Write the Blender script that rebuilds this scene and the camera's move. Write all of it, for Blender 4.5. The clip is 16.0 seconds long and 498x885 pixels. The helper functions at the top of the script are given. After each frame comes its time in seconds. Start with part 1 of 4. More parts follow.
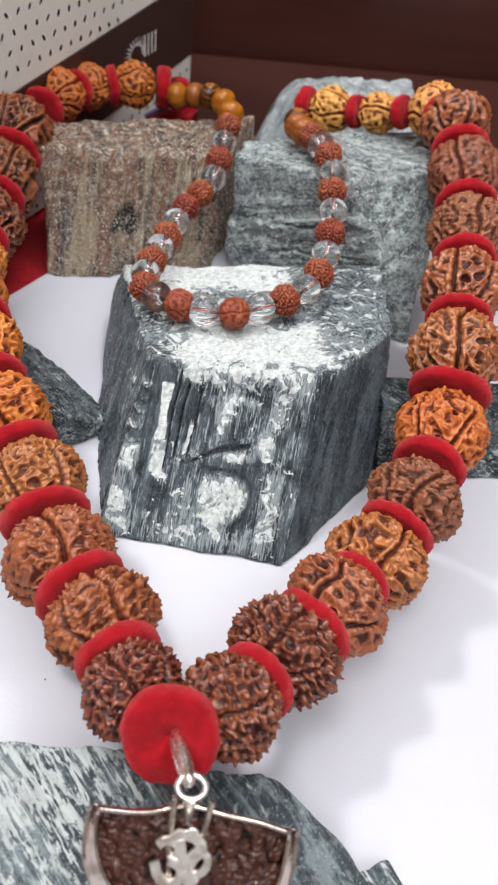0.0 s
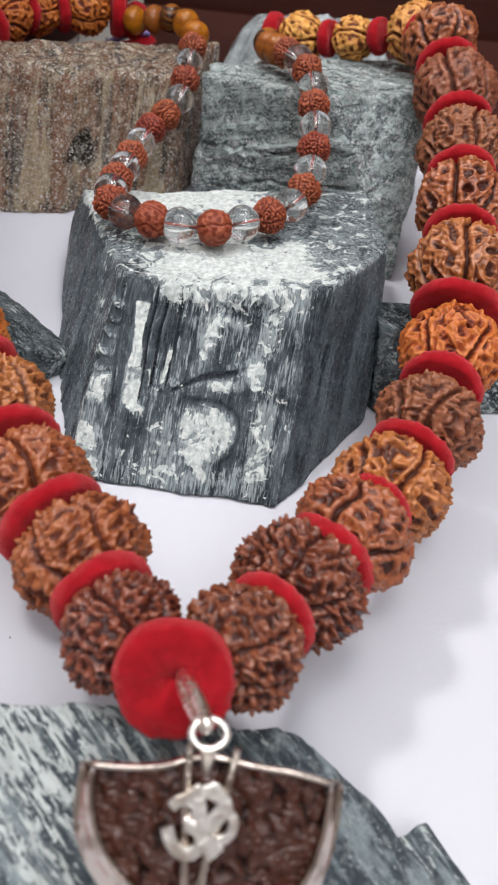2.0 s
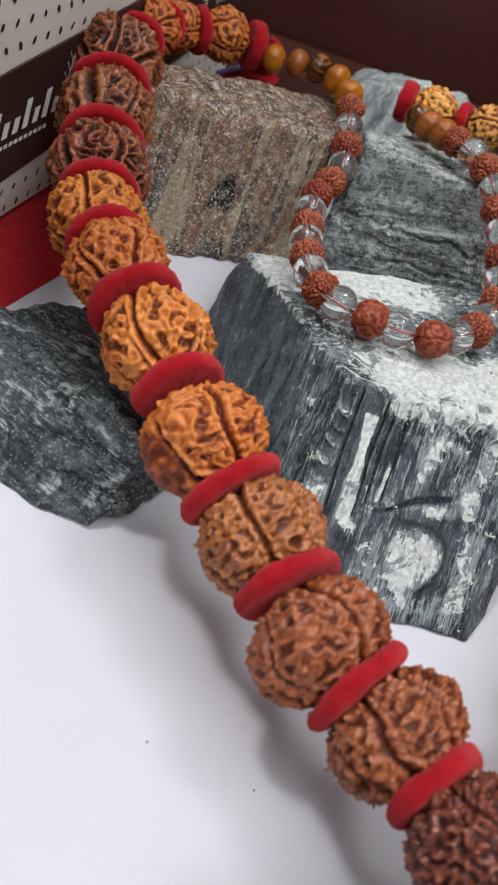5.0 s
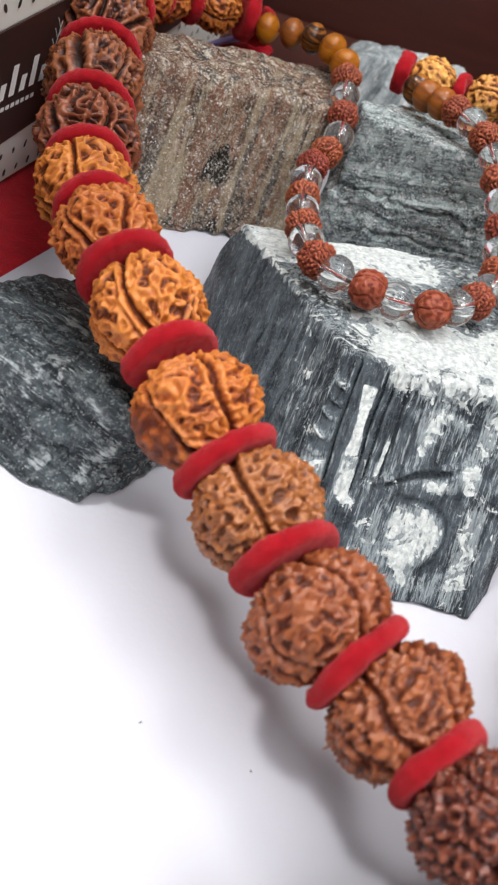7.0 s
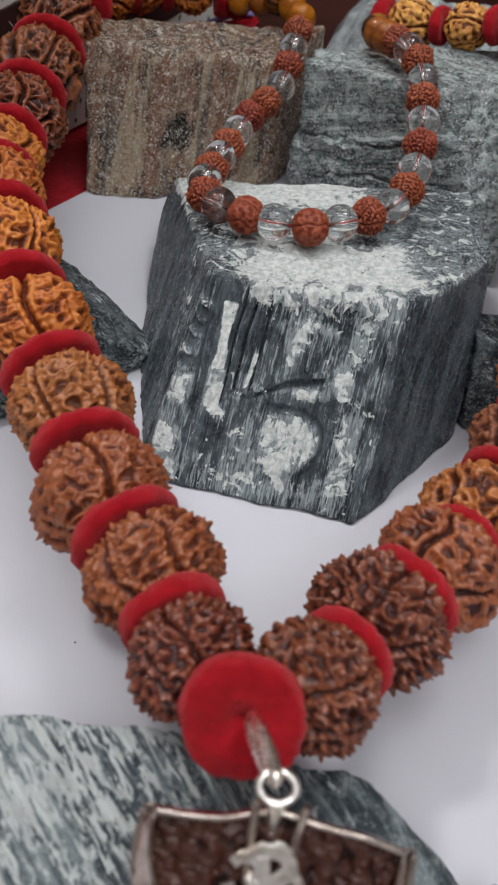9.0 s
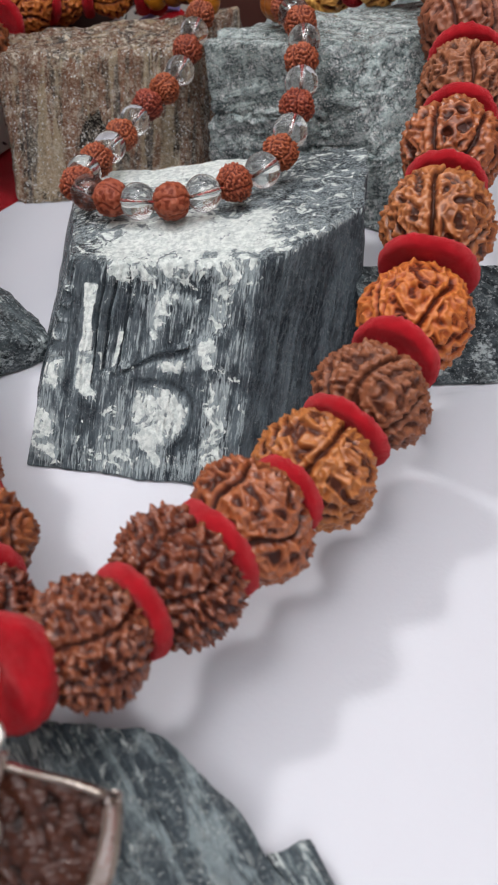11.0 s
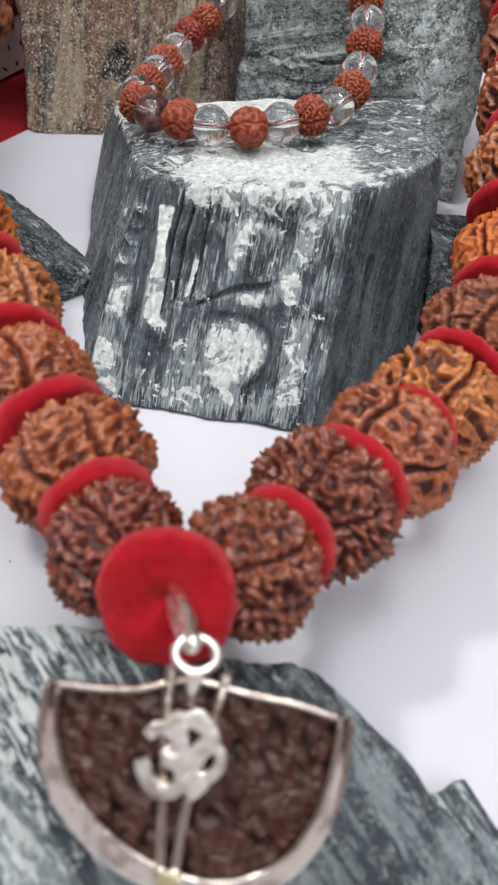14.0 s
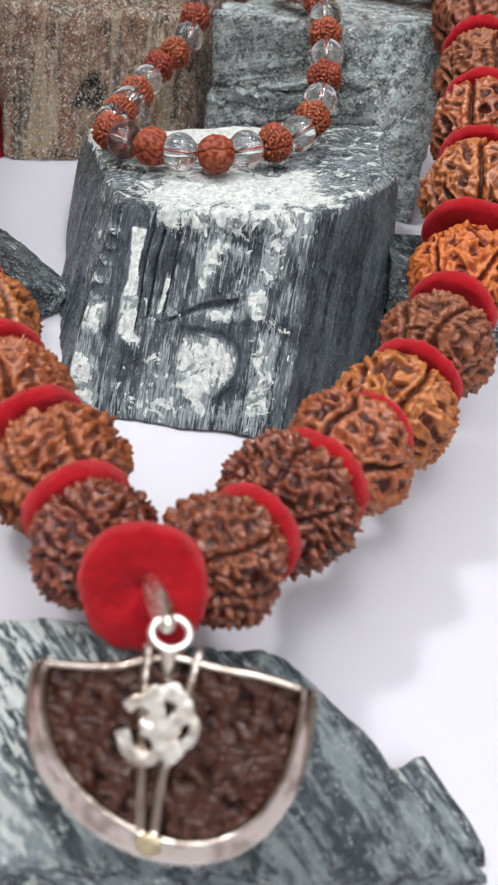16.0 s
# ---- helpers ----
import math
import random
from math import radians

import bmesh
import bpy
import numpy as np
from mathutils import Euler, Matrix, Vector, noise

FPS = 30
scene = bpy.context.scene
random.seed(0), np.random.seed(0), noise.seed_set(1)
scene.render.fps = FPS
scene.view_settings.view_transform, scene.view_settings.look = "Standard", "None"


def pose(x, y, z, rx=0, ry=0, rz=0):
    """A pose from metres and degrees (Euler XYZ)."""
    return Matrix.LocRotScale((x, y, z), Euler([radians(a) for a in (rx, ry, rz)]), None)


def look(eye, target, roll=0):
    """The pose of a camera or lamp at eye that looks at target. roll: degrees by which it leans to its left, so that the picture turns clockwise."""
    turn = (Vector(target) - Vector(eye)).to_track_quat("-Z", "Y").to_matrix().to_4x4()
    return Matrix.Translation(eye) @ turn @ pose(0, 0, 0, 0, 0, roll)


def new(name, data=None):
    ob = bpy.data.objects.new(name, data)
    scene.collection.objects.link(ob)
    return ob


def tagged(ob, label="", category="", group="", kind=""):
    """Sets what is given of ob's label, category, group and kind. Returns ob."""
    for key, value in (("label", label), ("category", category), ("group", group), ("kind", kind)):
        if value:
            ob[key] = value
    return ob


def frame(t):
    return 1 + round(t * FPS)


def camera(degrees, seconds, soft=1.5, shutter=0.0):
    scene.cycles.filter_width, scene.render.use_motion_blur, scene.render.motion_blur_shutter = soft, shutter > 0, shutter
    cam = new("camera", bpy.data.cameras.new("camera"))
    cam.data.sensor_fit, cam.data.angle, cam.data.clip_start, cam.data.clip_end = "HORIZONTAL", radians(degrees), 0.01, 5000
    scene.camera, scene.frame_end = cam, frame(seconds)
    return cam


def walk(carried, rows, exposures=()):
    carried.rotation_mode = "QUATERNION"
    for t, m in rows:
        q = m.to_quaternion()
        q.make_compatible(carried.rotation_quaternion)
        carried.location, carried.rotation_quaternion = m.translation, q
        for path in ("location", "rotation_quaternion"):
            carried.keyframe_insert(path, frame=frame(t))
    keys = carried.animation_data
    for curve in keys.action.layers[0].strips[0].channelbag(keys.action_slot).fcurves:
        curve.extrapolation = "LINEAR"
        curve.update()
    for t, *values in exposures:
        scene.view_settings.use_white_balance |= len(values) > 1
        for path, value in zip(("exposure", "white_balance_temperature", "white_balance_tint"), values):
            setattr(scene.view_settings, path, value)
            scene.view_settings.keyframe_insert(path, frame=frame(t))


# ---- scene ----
# camera: hand-held, a hand's width to a foot from the display
cam = camera(32.6, 16.0, 2.0)
cam.data.dof.use_dof, cam.data.dof.focus_distance, cam.data.dof.aperture_fstop = True, 0.210, 38.0
METRES, EYE, TILT, LEAN, TURN = 0.37, 0.188, -45.5, -5.2, 0.0
ROWS = [
    (0.0, 0.0000, 0.0000, 0.0000, 0.00, 0.00, -0.00),
    (0.5, -0.0043, 0.0325, -0.0441, -0.74, 0.66, 0.13),
    (1.0, -0.0013, 0.0512, -0.0504, -1.35, 0.40, 1.23),
    (1.5, -0.0151, 0.0691, -0.0482, -1.97, 0.38, 1.50),
    (2.0, -0.0305, 0.0740, -0.0532, -3.90, 0.52, 1.29),
    (2.5, -0.0603, 0.0799, -0.0381, -5.87, 0.47, -0.15),
    (3.0, -0.0963, 0.0872, -0.0247, -7.09, 0.34, -1.56),
    (3.5, -0.1438, 0.0964, -0.0115, -9.02, 0.15, -3.05),
    (4.0, -0.1871, 0.1140, 0.0014, -10.92, -0.04, -4.18),
    (4.5, -0.2271, 0.1301, 0.0126, -12.90, -0.17, -5.52),
    (4.7, -0.2426, 0.1363, 0.0168, -13.70, -0.21, -6.09),
    (5.225, -0.2725, 0.1522, 0.0238, -15.48, -0.36, -6.85),
    (5.75, -0.2901, 0.1673, 0.0261, -16.84, -0.56, -6.86),
    (6.275, -0.2909, 0.1745, 0.0237, -17.20, -0.77, -6.53),
    (6.8, -0.2701, 0.1666, 0.0164, -15.98, -0.92, -6.25),
    (7.0, -0.2549, 0.1587, 0.0120, -14.97, -0.97, -6.19),
    (7.5, -0.2134, 0.1396, 0.0012, -12.21, -1.06, -5.95),
    (8.0, -0.1620, 0.1225, -0.0093, -8.80, -1.07, -5.45),
    (8.5, -0.0929, 0.1037, -0.0203, -4.71, -0.98, -4.18),
    (9.0, -0.0379, 0.0954, -0.0331, 0.74, -1.03, -2.65),
    (9.5, 0.0249, 0.0849, -0.0472, 3.50, -0.56, -0.47),
    (9.7, 0.0406, 0.0822, -0.0507, 3.94, -0.40, 0.11),
    (10.225, 0.0730, 0.0855, -0.0557, 5.47, -0.23, 1.29),
    (10.75, 0.1032, 0.1001, -0.0580, 7.59, -0.25, 2.43),
    (11.275, 0.1181, 0.1174, -0.0578, 9.02, -0.40, 3.09),
    (11.8, 0.1050, 0.1292, -0.0551, 8.50, -0.61, 2.85),
    (12.0, 0.0909, 0.1320, -0.0534, 7.64, -0.71, 2.48),
    (12.5, 0.0577, 0.1380, -0.0478, 5.58, -0.92, 1.58),
    (13.0, 0.0305, 0.1409, -0.0381, 3.78, -0.98, 0.77),
    (13.5, 0.0141, 0.1371, -0.0484, 1.92, -1.18, 0.17),
    (14.0, -0.0060, 0.1244, -0.0866, 0.70, -0.98, 0.46),
    (14.5, -0.0012, 0.1015, -0.1096, 0.02, -0.44, 1.52),
    (15.0, 0.0017, 0.0940, -0.1041, 0.16, -0.20, 1.73),
    (15.5, -0.0042, 0.1051, -0.0953, -0.17, -0.21, 1.40),
    (16.0, -0.0033, 0.0981, -0.0951, -0.97, 0.50, 1.28),
]

EXPOSURES = [(0.0, 0.56), (0.5, 0.66), (1.0, 0.38), (2.0, 0.4), (3.0, 0.62), (3.5, 0.38), (4.0, 0.14), (4.5, 0.16), (7.0, 0.63), (7.5, 0.58), (8.0, 0.44), (8.5, 0.11), (9.0, -0.13), (9.5, 0.28), (9.7, 0.34), (12.0, 0.17), (12.5, 0.16), (13.0, 0.48), (13.5, 0.64), (14.0, 0.43), (14.5, 0.04), (15.0, -0.06), (15.5, 0.34), (16.0, 0.51)]
walk(cam, [(t, pose(0, 0, EYE, TILT, LEAN, TURN) @ pose(METRES * x, METRES * y, METRES * z, 90 + pitch, roll, yaw)) for t, x, y, z, yaw, pitch, roll in ROWS], EXPOSURES)

# ---- light ----
world = bpy.data.worlds.new("shop")
scene.world = world
world.use_nodes = True
world.node_tree.nodes["Background"].inputs[0].default_value = (0.92, 0.95, 1.0, 1)
world.node_tree.nodes["Background"].inputs[1].default_value = 0.10


def lamp(name, place, target, size, watts, colour):
    data = bpy.data.lights.new(name, "AREA")
    data.shape, data.size, data.energy, data.color = "DISK", size, watts, colour
    ob = new(name, data)
    ob.matrix_world = look(place, target)
    return ob


lamp("overhead_lamp", (0.30, 0.30, 1.32), (0, 0.12, 0), 0.34, 3.6, (0.98, 0.97, 0.97))
lamp("overhead_lamp", (-0.62, 0.38, 1.32), (0, 0.12, 0), 0.15, 7.2, (0.98, 0.97, 0.97))
lamp("overhead_lamp", (0.15, -0.75, 1.30), (0, 0.15, 0), 0.80, 5.6, (0.95, 0.97, 1.0))
lamp("fill_panel", (0.0, -0.20, 1.45), (0, -0.20, 0), 1.6, 11.5, (0.92, 0.95, 1.0))


# ---- mesh helpers ----
def mesh_ob(name, verts, faces, material, parent=None, label="", smooth=True, at=(0, 0, 0), attribute=None):
    """One mesh object out of vertex and face arrays; the faces all have one corner count, or are a list."""
    me = bpy.data.meshes.new(name)
    verts = np.asarray(verts, dtype=np.float32) - np.asarray(at, dtype=np.float32)
    if isinstance(faces, np.ndarray):
        n, k = faces.shape
        me.vertices.add(len(verts))
        me.vertices.foreach_set("co", verts.ravel())
        me.loops.add(n * k)
        me.loops.foreach_set("vertex_index", faces.astype(np.int32).ravel())
        me.polygons.add(n)
        me.polygons.foreach_set("loop_start", np.arange(0, n * k, k, dtype=np.int32))
        me.update(calc_edges=True)
    else:
        me.from_pydata([tuple(v) for v in verts.tolist()], [], faces)
    me.validate()
    if smooth:
        me.polygons.foreach_set("use_smooth", np.ones(len(me.polygons), dtype=bool))
    for key, values in (attribute or {}).items():
        layer = me.attributes.new(key, "FLOAT", "POINT")
        layer.data.foreach_set("value", np.asarray(values, dtype=np.float32).ravel())
    me.materials.append(material)
    ob = new(name, me)
    ob.location = at
    if parent is not None:
        ob.parent = parent
        ob.matrix_parent_inverse = parent.matrix_basis.inverted()
    if label:
        ob["label"] = label
    return ob


def part(name, bm, material, parent, label="", smooth=True):
    """Links a bmesh as one mesh object under a thing or a part."""
    me = bpy.data.meshes.new(name)
    bm.to_mesh(me)
    bm.free()
    if smooth:
        me.polygons.foreach_set("use_smooth", np.ones(len(me.polygons), dtype=bool))
    me.materials.append(material)
    ob = new(name, me)
    if parent is not None:
        ob.parent = parent
        ob.matrix_parent_inverse = parent.matrix_basis.inverted()
    if label:
        ob["label"] = label
    return ob


def thing(name, place, label, category, group="", kind=""):
    """An empty at the base of a thing, for its parts."""
    ob = new(name)
    ob.empty_display_size = 0.01
    ob.matrix_basis = Matrix.Translation(place)
    return tagged(ob, label, category, group, kind)


def grid_faces(rows, cols, wrap):
    """Quads of a grid of rows x cols vertices; wrap closes it across the columns."""
    i, j = np.meshgrid(np.arange(rows - 1), np.arange(cols if wrap else cols - 1), indexing="ij")
    k = (j + 1) % cols
    return np.stack([i * cols + j, i * cols + k, (i + 1) * cols + k, (i + 1) * cols + j], -1).reshape(-1, 4)


def unit(v):
    v = np.asarray(v, dtype=float)
    return v / np.linalg.norm(v)


def axes_for(axis, hint=(0.13, 0.2, 1.0)):
    """Three columns: two sideways directions and the axis."""
    w = unit(axis)
    u = unit(np.cross(hint, w))
    return np.stack([u, np.cross(w, u), w], 1)


def tube(path, radius, sides=10, closed=False):
    """Vertices and quads of a round wire along a path; radius may be one number or one a point."""
    path = np.asarray(path, dtype=float)
    n = len(path)
    radius = np.broadcast_to(np.asarray(radius, dtype=float), (n,))
    if closed:
        tang = np.roll(path, -1, 0) - np.roll(path, 1, 0)
    else:
        tang = np.gradient(path, axis=0)
    side = np.cross(tang[0], (0.3, 0.2, 1.0))
    rows = []
    for p, t, r in zip(path, tang, radius):
        t = t / np.linalg.norm(t)
        side = side - t * (side @ t)
        side = side / np.linalg.norm(side)
        up = np.cross(t, side)
        a = np.linspace(0, 2 * np.pi, sides, endpoint=False)
        rows.append(p + r * (np.cos(a)[:, None] * side + np.sin(a)[:, None] * up))
    verts = np.concatenate(rows)
    faces = grid_faces(n, sides, True)
    if closed:
        j = np.arange(sides)
        k = (j + 1) % sides
        last = (n - 1) * sides
        faces = np.concatenate([faces, np.stack([last + j, last + k, k, j], 1)])
    return verts, faces


def field(p, waves, scale, seed, spread=0.25):
    """A smooth random field whose bumps are all about one size: a sum of waves of nearly one length."""
    rng = np.random.default_rng(seed)
    k = rng.normal(size=(waves, 3))
    k = k / np.linalg.norm(k, axis=1)[:, None] * scale * (1 + spread * rng.normal(size=(waves, 1)))
    ph = rng.uniform(0, 2 * np.pi, waves)
    return np.cos(p @ k.T + ph).sum(1) / np.sqrt(waves / 2)


def curve_through(path, steps):
    """A curve through the points, with that many steps from one to the next."""
    p = np.asarray(path, dtype=float)
    q = np.concatenate([2 * p[:1] - p[1:2], p, 2 * p[-1:] - p[-2:-1]])
    out = []
    for i in range(1, len(q) - 2):
        for s in np.arange(steps) / steps:
            a, b, c, d = q[i - 1:i + 3]
            out.append(0.5 * (2 * b + (c - a) * s + (2 * a - 5 * b + 4 * c - d) * s**2 + (3 * b - a - 3 * c + d) * s**3))
    return np.array(out + [p[-1]])


# ---- materials ----
def nodes_of(name):
    m = bpy.data.materials.new(name)
    m.use_nodes = True
    t = m.node_tree
    return m, t, t.nodes["Principled BSDF"]


def node(t, kind, inputs=None, **settings):
    n = t.nodes.new(kind)
    if "operation" in settings:
        n.operation = settings["operation"]
    if "vector_type" in settings:
        n.vector_type = settings["vector_type"]
    if "attribute_name" in settings:
        n.attribute_name = settings["attribute_name"]
    for key, value in (inputs or {}).items():
        if hasattr(value, "is_linked"):
            t.links.new(value, n.inputs[key])
        else:
            n.inputs[key].default_value = value
    return n


def mix(t, factor, a, b, blend="MIX"):
    n = t.nodes.new("ShaderNodeMix")
    n.data_type, n.blend_type = "RGBA", blend
    for i, value in ((0, factor), (6, a), (7, b)):
        if hasattr(value, "is_linked"):
            t.links.new(value, n.inputs[i])
        else:
            n.inputs[i].default_value = (*value, 1) if i and len(value) == 3 else value
    return n.outputs[2]


def calc(t, op, a, b=0.0, clamp=False):
    n = t.nodes.new("ShaderNodeMath")
    n.operation, n.use_clamp = op, clamp
    for i, value in ((0, a), (1, b)):
        if hasattr(value, "is_linked"):
            t.links.new(value, n.inputs[i])
        else:
            n.inputs[i].default_value = value
    return n.outputs[0]


def ramp(t, value, low, high):
    """0 below low, 1 above high, smooth between."""
    n = t.nodes.new("ShaderNodeMapRange")
    n.interpolation_type = "SMOOTHSTEP"
    t.links.new(value, n.inputs[0])
    n.inputs[1].default_value, n.inputs[2].default_value = low, high
    return n.outputs[0]


def noise_at(t, vector, scale, detail=4.0, rough=0.55, warp=0.0):
    return node(t, "ShaderNodeTexNoise", {"Vector": vector, "Scale": scale, "Detail": detail, "Roughness": rough, "Distortion": warp}).outputs[0]


def place_of(t, rotation=(0, 0, 0), scale=(1, 1, 1), location=(0, 0, 0), kind="POINT"):
    co = t.nodes.new("ShaderNodeTexCoord").outputs["Object"]
    return node(t, "ShaderNodeMapping", {"Vector": co, "Location": location, "Rotation": [radians(a) for a in rotation], "Scale": scale}, vector_type=kind).outputs[0]


def bump(t, bsdf, height, distance, strength=1.0, under=None):
    n = node(t, "ShaderNodeBump", {"Height": height, "Distance": distance, "Strength": strength})
    if under is not None:
        t.links.new(under.outputs[0], n.inputs["Normal"])
    t.links.new(n.outputs[0], bsdf.inputs["Normal"])
    return n


def paper_material():
    m, t, b = nodes_of("white_paper")
    co = place_of(t)
    dark_tone = ramp(t, noise_at(t, co, 9, 3), 0.35, 0.75)
    t.links.new(mix(t, dark_tone, (0.575, 0.575, 0.620), (0.545, 0.545, 0.590)), b.inputs["Base Color"])
    b.inputs["Roughness"].default_value = 0.62
    bump(t, b, noise_at(t, co, 900, 5), 0.0002, 0.25, bump(t, b, noise_at(t, co, 11, 2), 0.004, 0.35))
    return m


def felt_material(name="red_felt", colour=(0.42, 0.009, 0.017), deep=(0.29, 0.005, 0.010)):
    m, t, b = nodes_of(name)
    co = place_of(t)
    fibre = noise_at(t, co, 2200, 6, 0.7)
    t.links.new(mix(t, ramp(t, noise_at(t, co, 260, 4), 0.3, 0.75), deep, colour), b.inputs["Base Color"])
    b.inputs["Roughness"].default_value = 0.95
    b.inputs["Specular IOR Level"].default_value = 0.1
    b.inputs["Sheen Weight"].default_value = 0.55
    b.inputs["Sheen Roughness"].default_value = 0.45
    b.inputs["Sheen Tint"].default_value = (1.0, 0.25, 0.25, 1)
    bump(t, b, fibre, 0.0006, 0.7, bump(t, b, noise_at(t, co, 330, 3), 0.0008, 0.4))
    return m


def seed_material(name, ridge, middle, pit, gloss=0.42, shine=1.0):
    """The carved-looking shell of a rudraksha seed: lighter ridges, darker pits."""
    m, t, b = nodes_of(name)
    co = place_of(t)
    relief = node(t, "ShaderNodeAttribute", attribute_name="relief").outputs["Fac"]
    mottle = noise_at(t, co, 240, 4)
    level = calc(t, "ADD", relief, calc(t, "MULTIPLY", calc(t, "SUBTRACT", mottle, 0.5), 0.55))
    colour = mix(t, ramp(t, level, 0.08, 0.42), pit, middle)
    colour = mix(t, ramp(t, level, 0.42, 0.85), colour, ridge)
    rand = t.nodes.new("ShaderNodeObjectInfo").outputs["Random"]
    shift = node(t, "ShaderNodeHueSaturation", {"Color": colour, "Hue": calc(t, "ADD", 0.492, calc(t, "MULTIPLY", rand, 0.016)),
                                                "Value": calc(t, "ADD", 0.86, calc(t, "MULTIPLY", rand, 0.28))}).outputs[0]
    t.links.new(shift, b.inputs["Base Color"])
    t.links.new(calc(t, "ADD", gloss - 0.1, calc(t, "MULTIPLY", noise_at(t, co, 500, 3), 0.3)), b.inputs["Roughness"])
    t.links.new(calc(t, "ADD", 0.16 * shine, calc(t, "MULTIPLY", relief, 0.42 * shine)), b.inputs["Specular IOR Level"])
    bump(t, b, noise_at(t, co, 1500, 5, 0.65), 0.0004, 0.28, bump(t, b, noise_at(t, co, 480, 4), 0.0007, 0.4))
    return m


def crystal_material():
    m, t, b = nodes_of("clear_quartz")
    co = place_of(t)
    b.inputs["Base Color"].default_value = (0.985, 0.985, 0.98, 1)
    veil = ramp(t, noise_at(t, co, 260, 5, 0.6, 1.2), 0.55, 0.70)
    t.links.new(calc(t, "SUBTRACT", 0.98, calc(t, "MULTIPLY", veil, 0.30)), b.inputs["Transmission Weight"])
    b.inputs["IOR"].default_value = 1.54
    t.links.new(calc(t, "MULTIPLY", ramp(t, noise_at(t, co, 420, 3), 0.58, 0.8), 0.10), b.inputs["Roughness"])
    return m


def tiger_material(name, light, dark, tilt, low=0.30, high=0.66):
    m, t, b = nodes_of(name)
    co = place_of(t, (tilt, 30, 0), (70, 70, 330))
    band = noise_at(t, co, 1.0, 4, 0.55, 0.6)
    t.links.new(mix(t, ramp(t, band, low, high), dark, light), b.inputs["Base Color"])
    b.inputs["Roughness"].default_value = 0.34
    b.inputs["Specular IOR Level"].default_value = 0.15
    b.inputs["Coat Weight"].default_value = 0.35
    b.inputs["Coat Roughness"].default_value = 0.04
    b.inputs["Anisotropic"].default_value = 0.5
    return m


def stone_material(name, dark, mid, pale, along, streaks, run, pale_at, gloss, flakes, warm=None, pale_soft=0.07, relief=1.0, grain=0.35, band=0.65, powder=False, flutes=None):
    """A fibrous mineral: streaks along one direction, pale bloom in patches, bright flakes of mica."""
    m, t, b = nodes_of(name)
    co = place_of(t)
    e = axes_for(along)

    def drawn(across, length):
        axis = [node(t, "ShaderNodeVectorMath", {0: co, 1: tuple(e[:, i] * k)}, operation="DOT_PRODUCT").outputs["Value"] for i, k in enumerate((across, across, length))]
        return node(t, "ShaderNodeCombineXYZ", {0: axis[0], 1: axis[1], 2: axis[2]}).outputs[0]

    streak = noise_at(t, drawn(streaks, run), 1.0, 8, 0.6, 0.5)
    fine = noise_at(t, drawn(streaks * 4.5, run * 4.5), 1.0, 6, 0.65, 0.3)
    blotch = noise_at(t, co, 85, 7, 0.65, 0.6)
    grit = noise_at(t, co, 900, 4, 0.7)
    tone = calc(t, "ADD", calc(t, "MULTIPLY", streak, band), calc(t, "MULTIPLY", fine, 1 - band))
    if powder:
        tone = calc(t, "ADD", calc(t, "MULTIPLY", tone, 0.5 if band < 0.65 else 0.85), calc(t, "MULTIPLY", noise_at(t, co, 230, 8, 0.7, 1.2), 0.5 if band < 0.65 else 0.15))
    colour = mix(t, ramp(t, tone, 0.45 if powder else 0.40, 0.56 if powder else 0.61), dark, mid)
    if warm is not None:
        wide, long = (75, 22) if flutes is None else (230, 12)
        colour = mix(t, calc(t, "MULTIPLY", ramp(t, noise_at(t, drawn(wide, long), 1.0, 6, 0.65, 0.8), 0.43, 0.58), 0.8), colour, warm)
    if flutes is not None:
        for i, tint in enumerate(flutes):
            lane = noise_at(t, node(t, "ShaderNodeVectorMath", {0: drawn(190, 7), 1: (3.7 * i, 1.3, 0.6 * i)}, operation="ADD").outputs[0], 1.0, 3, 0.5, 0.35)
            colour = mix(t, calc(t, "MULTIPLY", ramp(t, lane, 0.52, 0.58), 0.8), colour, tint)
    speck = noise_at(t, co, 420, 6, 0.75, 0.4)
    colour = mix(t, calc(t, "MULTIPLY", ramp(t, speck, 0.50, 0.64), grain), colour, pale)
    colour = mix(t, calc(t, "MULTIPLY", ramp(t, noise_at(t, co, 330, 6, 0.75, 0.4), 0.52, 0.66), grain), colour, dark)
    mask = calc(t, "ADD", calc(t, "MULTIPLY", blotch, 0.52), calc(t, "ADD", calc(t, "MULTIPLY", fine, 0.30), calc(t, "MULTIPLY", streak, 0.18)))
    bloom = ramp(t, mask, pale_at, pale_at + pale_soft)
    if powder:
        # chalky powder where the stone was broken: ragged, in fine flecks
        lie = node(t, "ShaderNodeAttribute", attribute_name="powder").outputs["Fac"]
        dark_tone = node(t, "ShaderNodeAttribute", attribute_name="dark_tone").outputs["Fac"]
        fleck = calc(t, "ADD", calc(t, "MULTIPLY", noise_at(t, drawn(900, 170), 1.0, 5, 0.65, 0.5), 0.32 if band < 0.65 else 0.75), calc(t, "MULTIPLY", noise_at(t, co, 430, 8, 0.75, 0.8), 0.68 if band < 0.65 else 0.25))
        bloom = ramp(t, calc(t, "ADD", lie, calc(t, "MULTIPLY", calc(t, "SUBTRACT", fleck, 0.5), 4.2)), 0.50, 0.72)
        colour = mix(t, ramp(t, calc(t, "ADD", dark_tone, calc(t, "MULTIPLY", calc(t, "SUBTRACT", fleck, 0.5), 3.0)), 0.40, 0.75), colour, tuple(c * 0.6 for c in dark))
    colour = mix(t, bloom, colour, mix(t, ramp(t, fine, 0.3, 0.7), tuple(c * 0.72 for c in pale), pale))
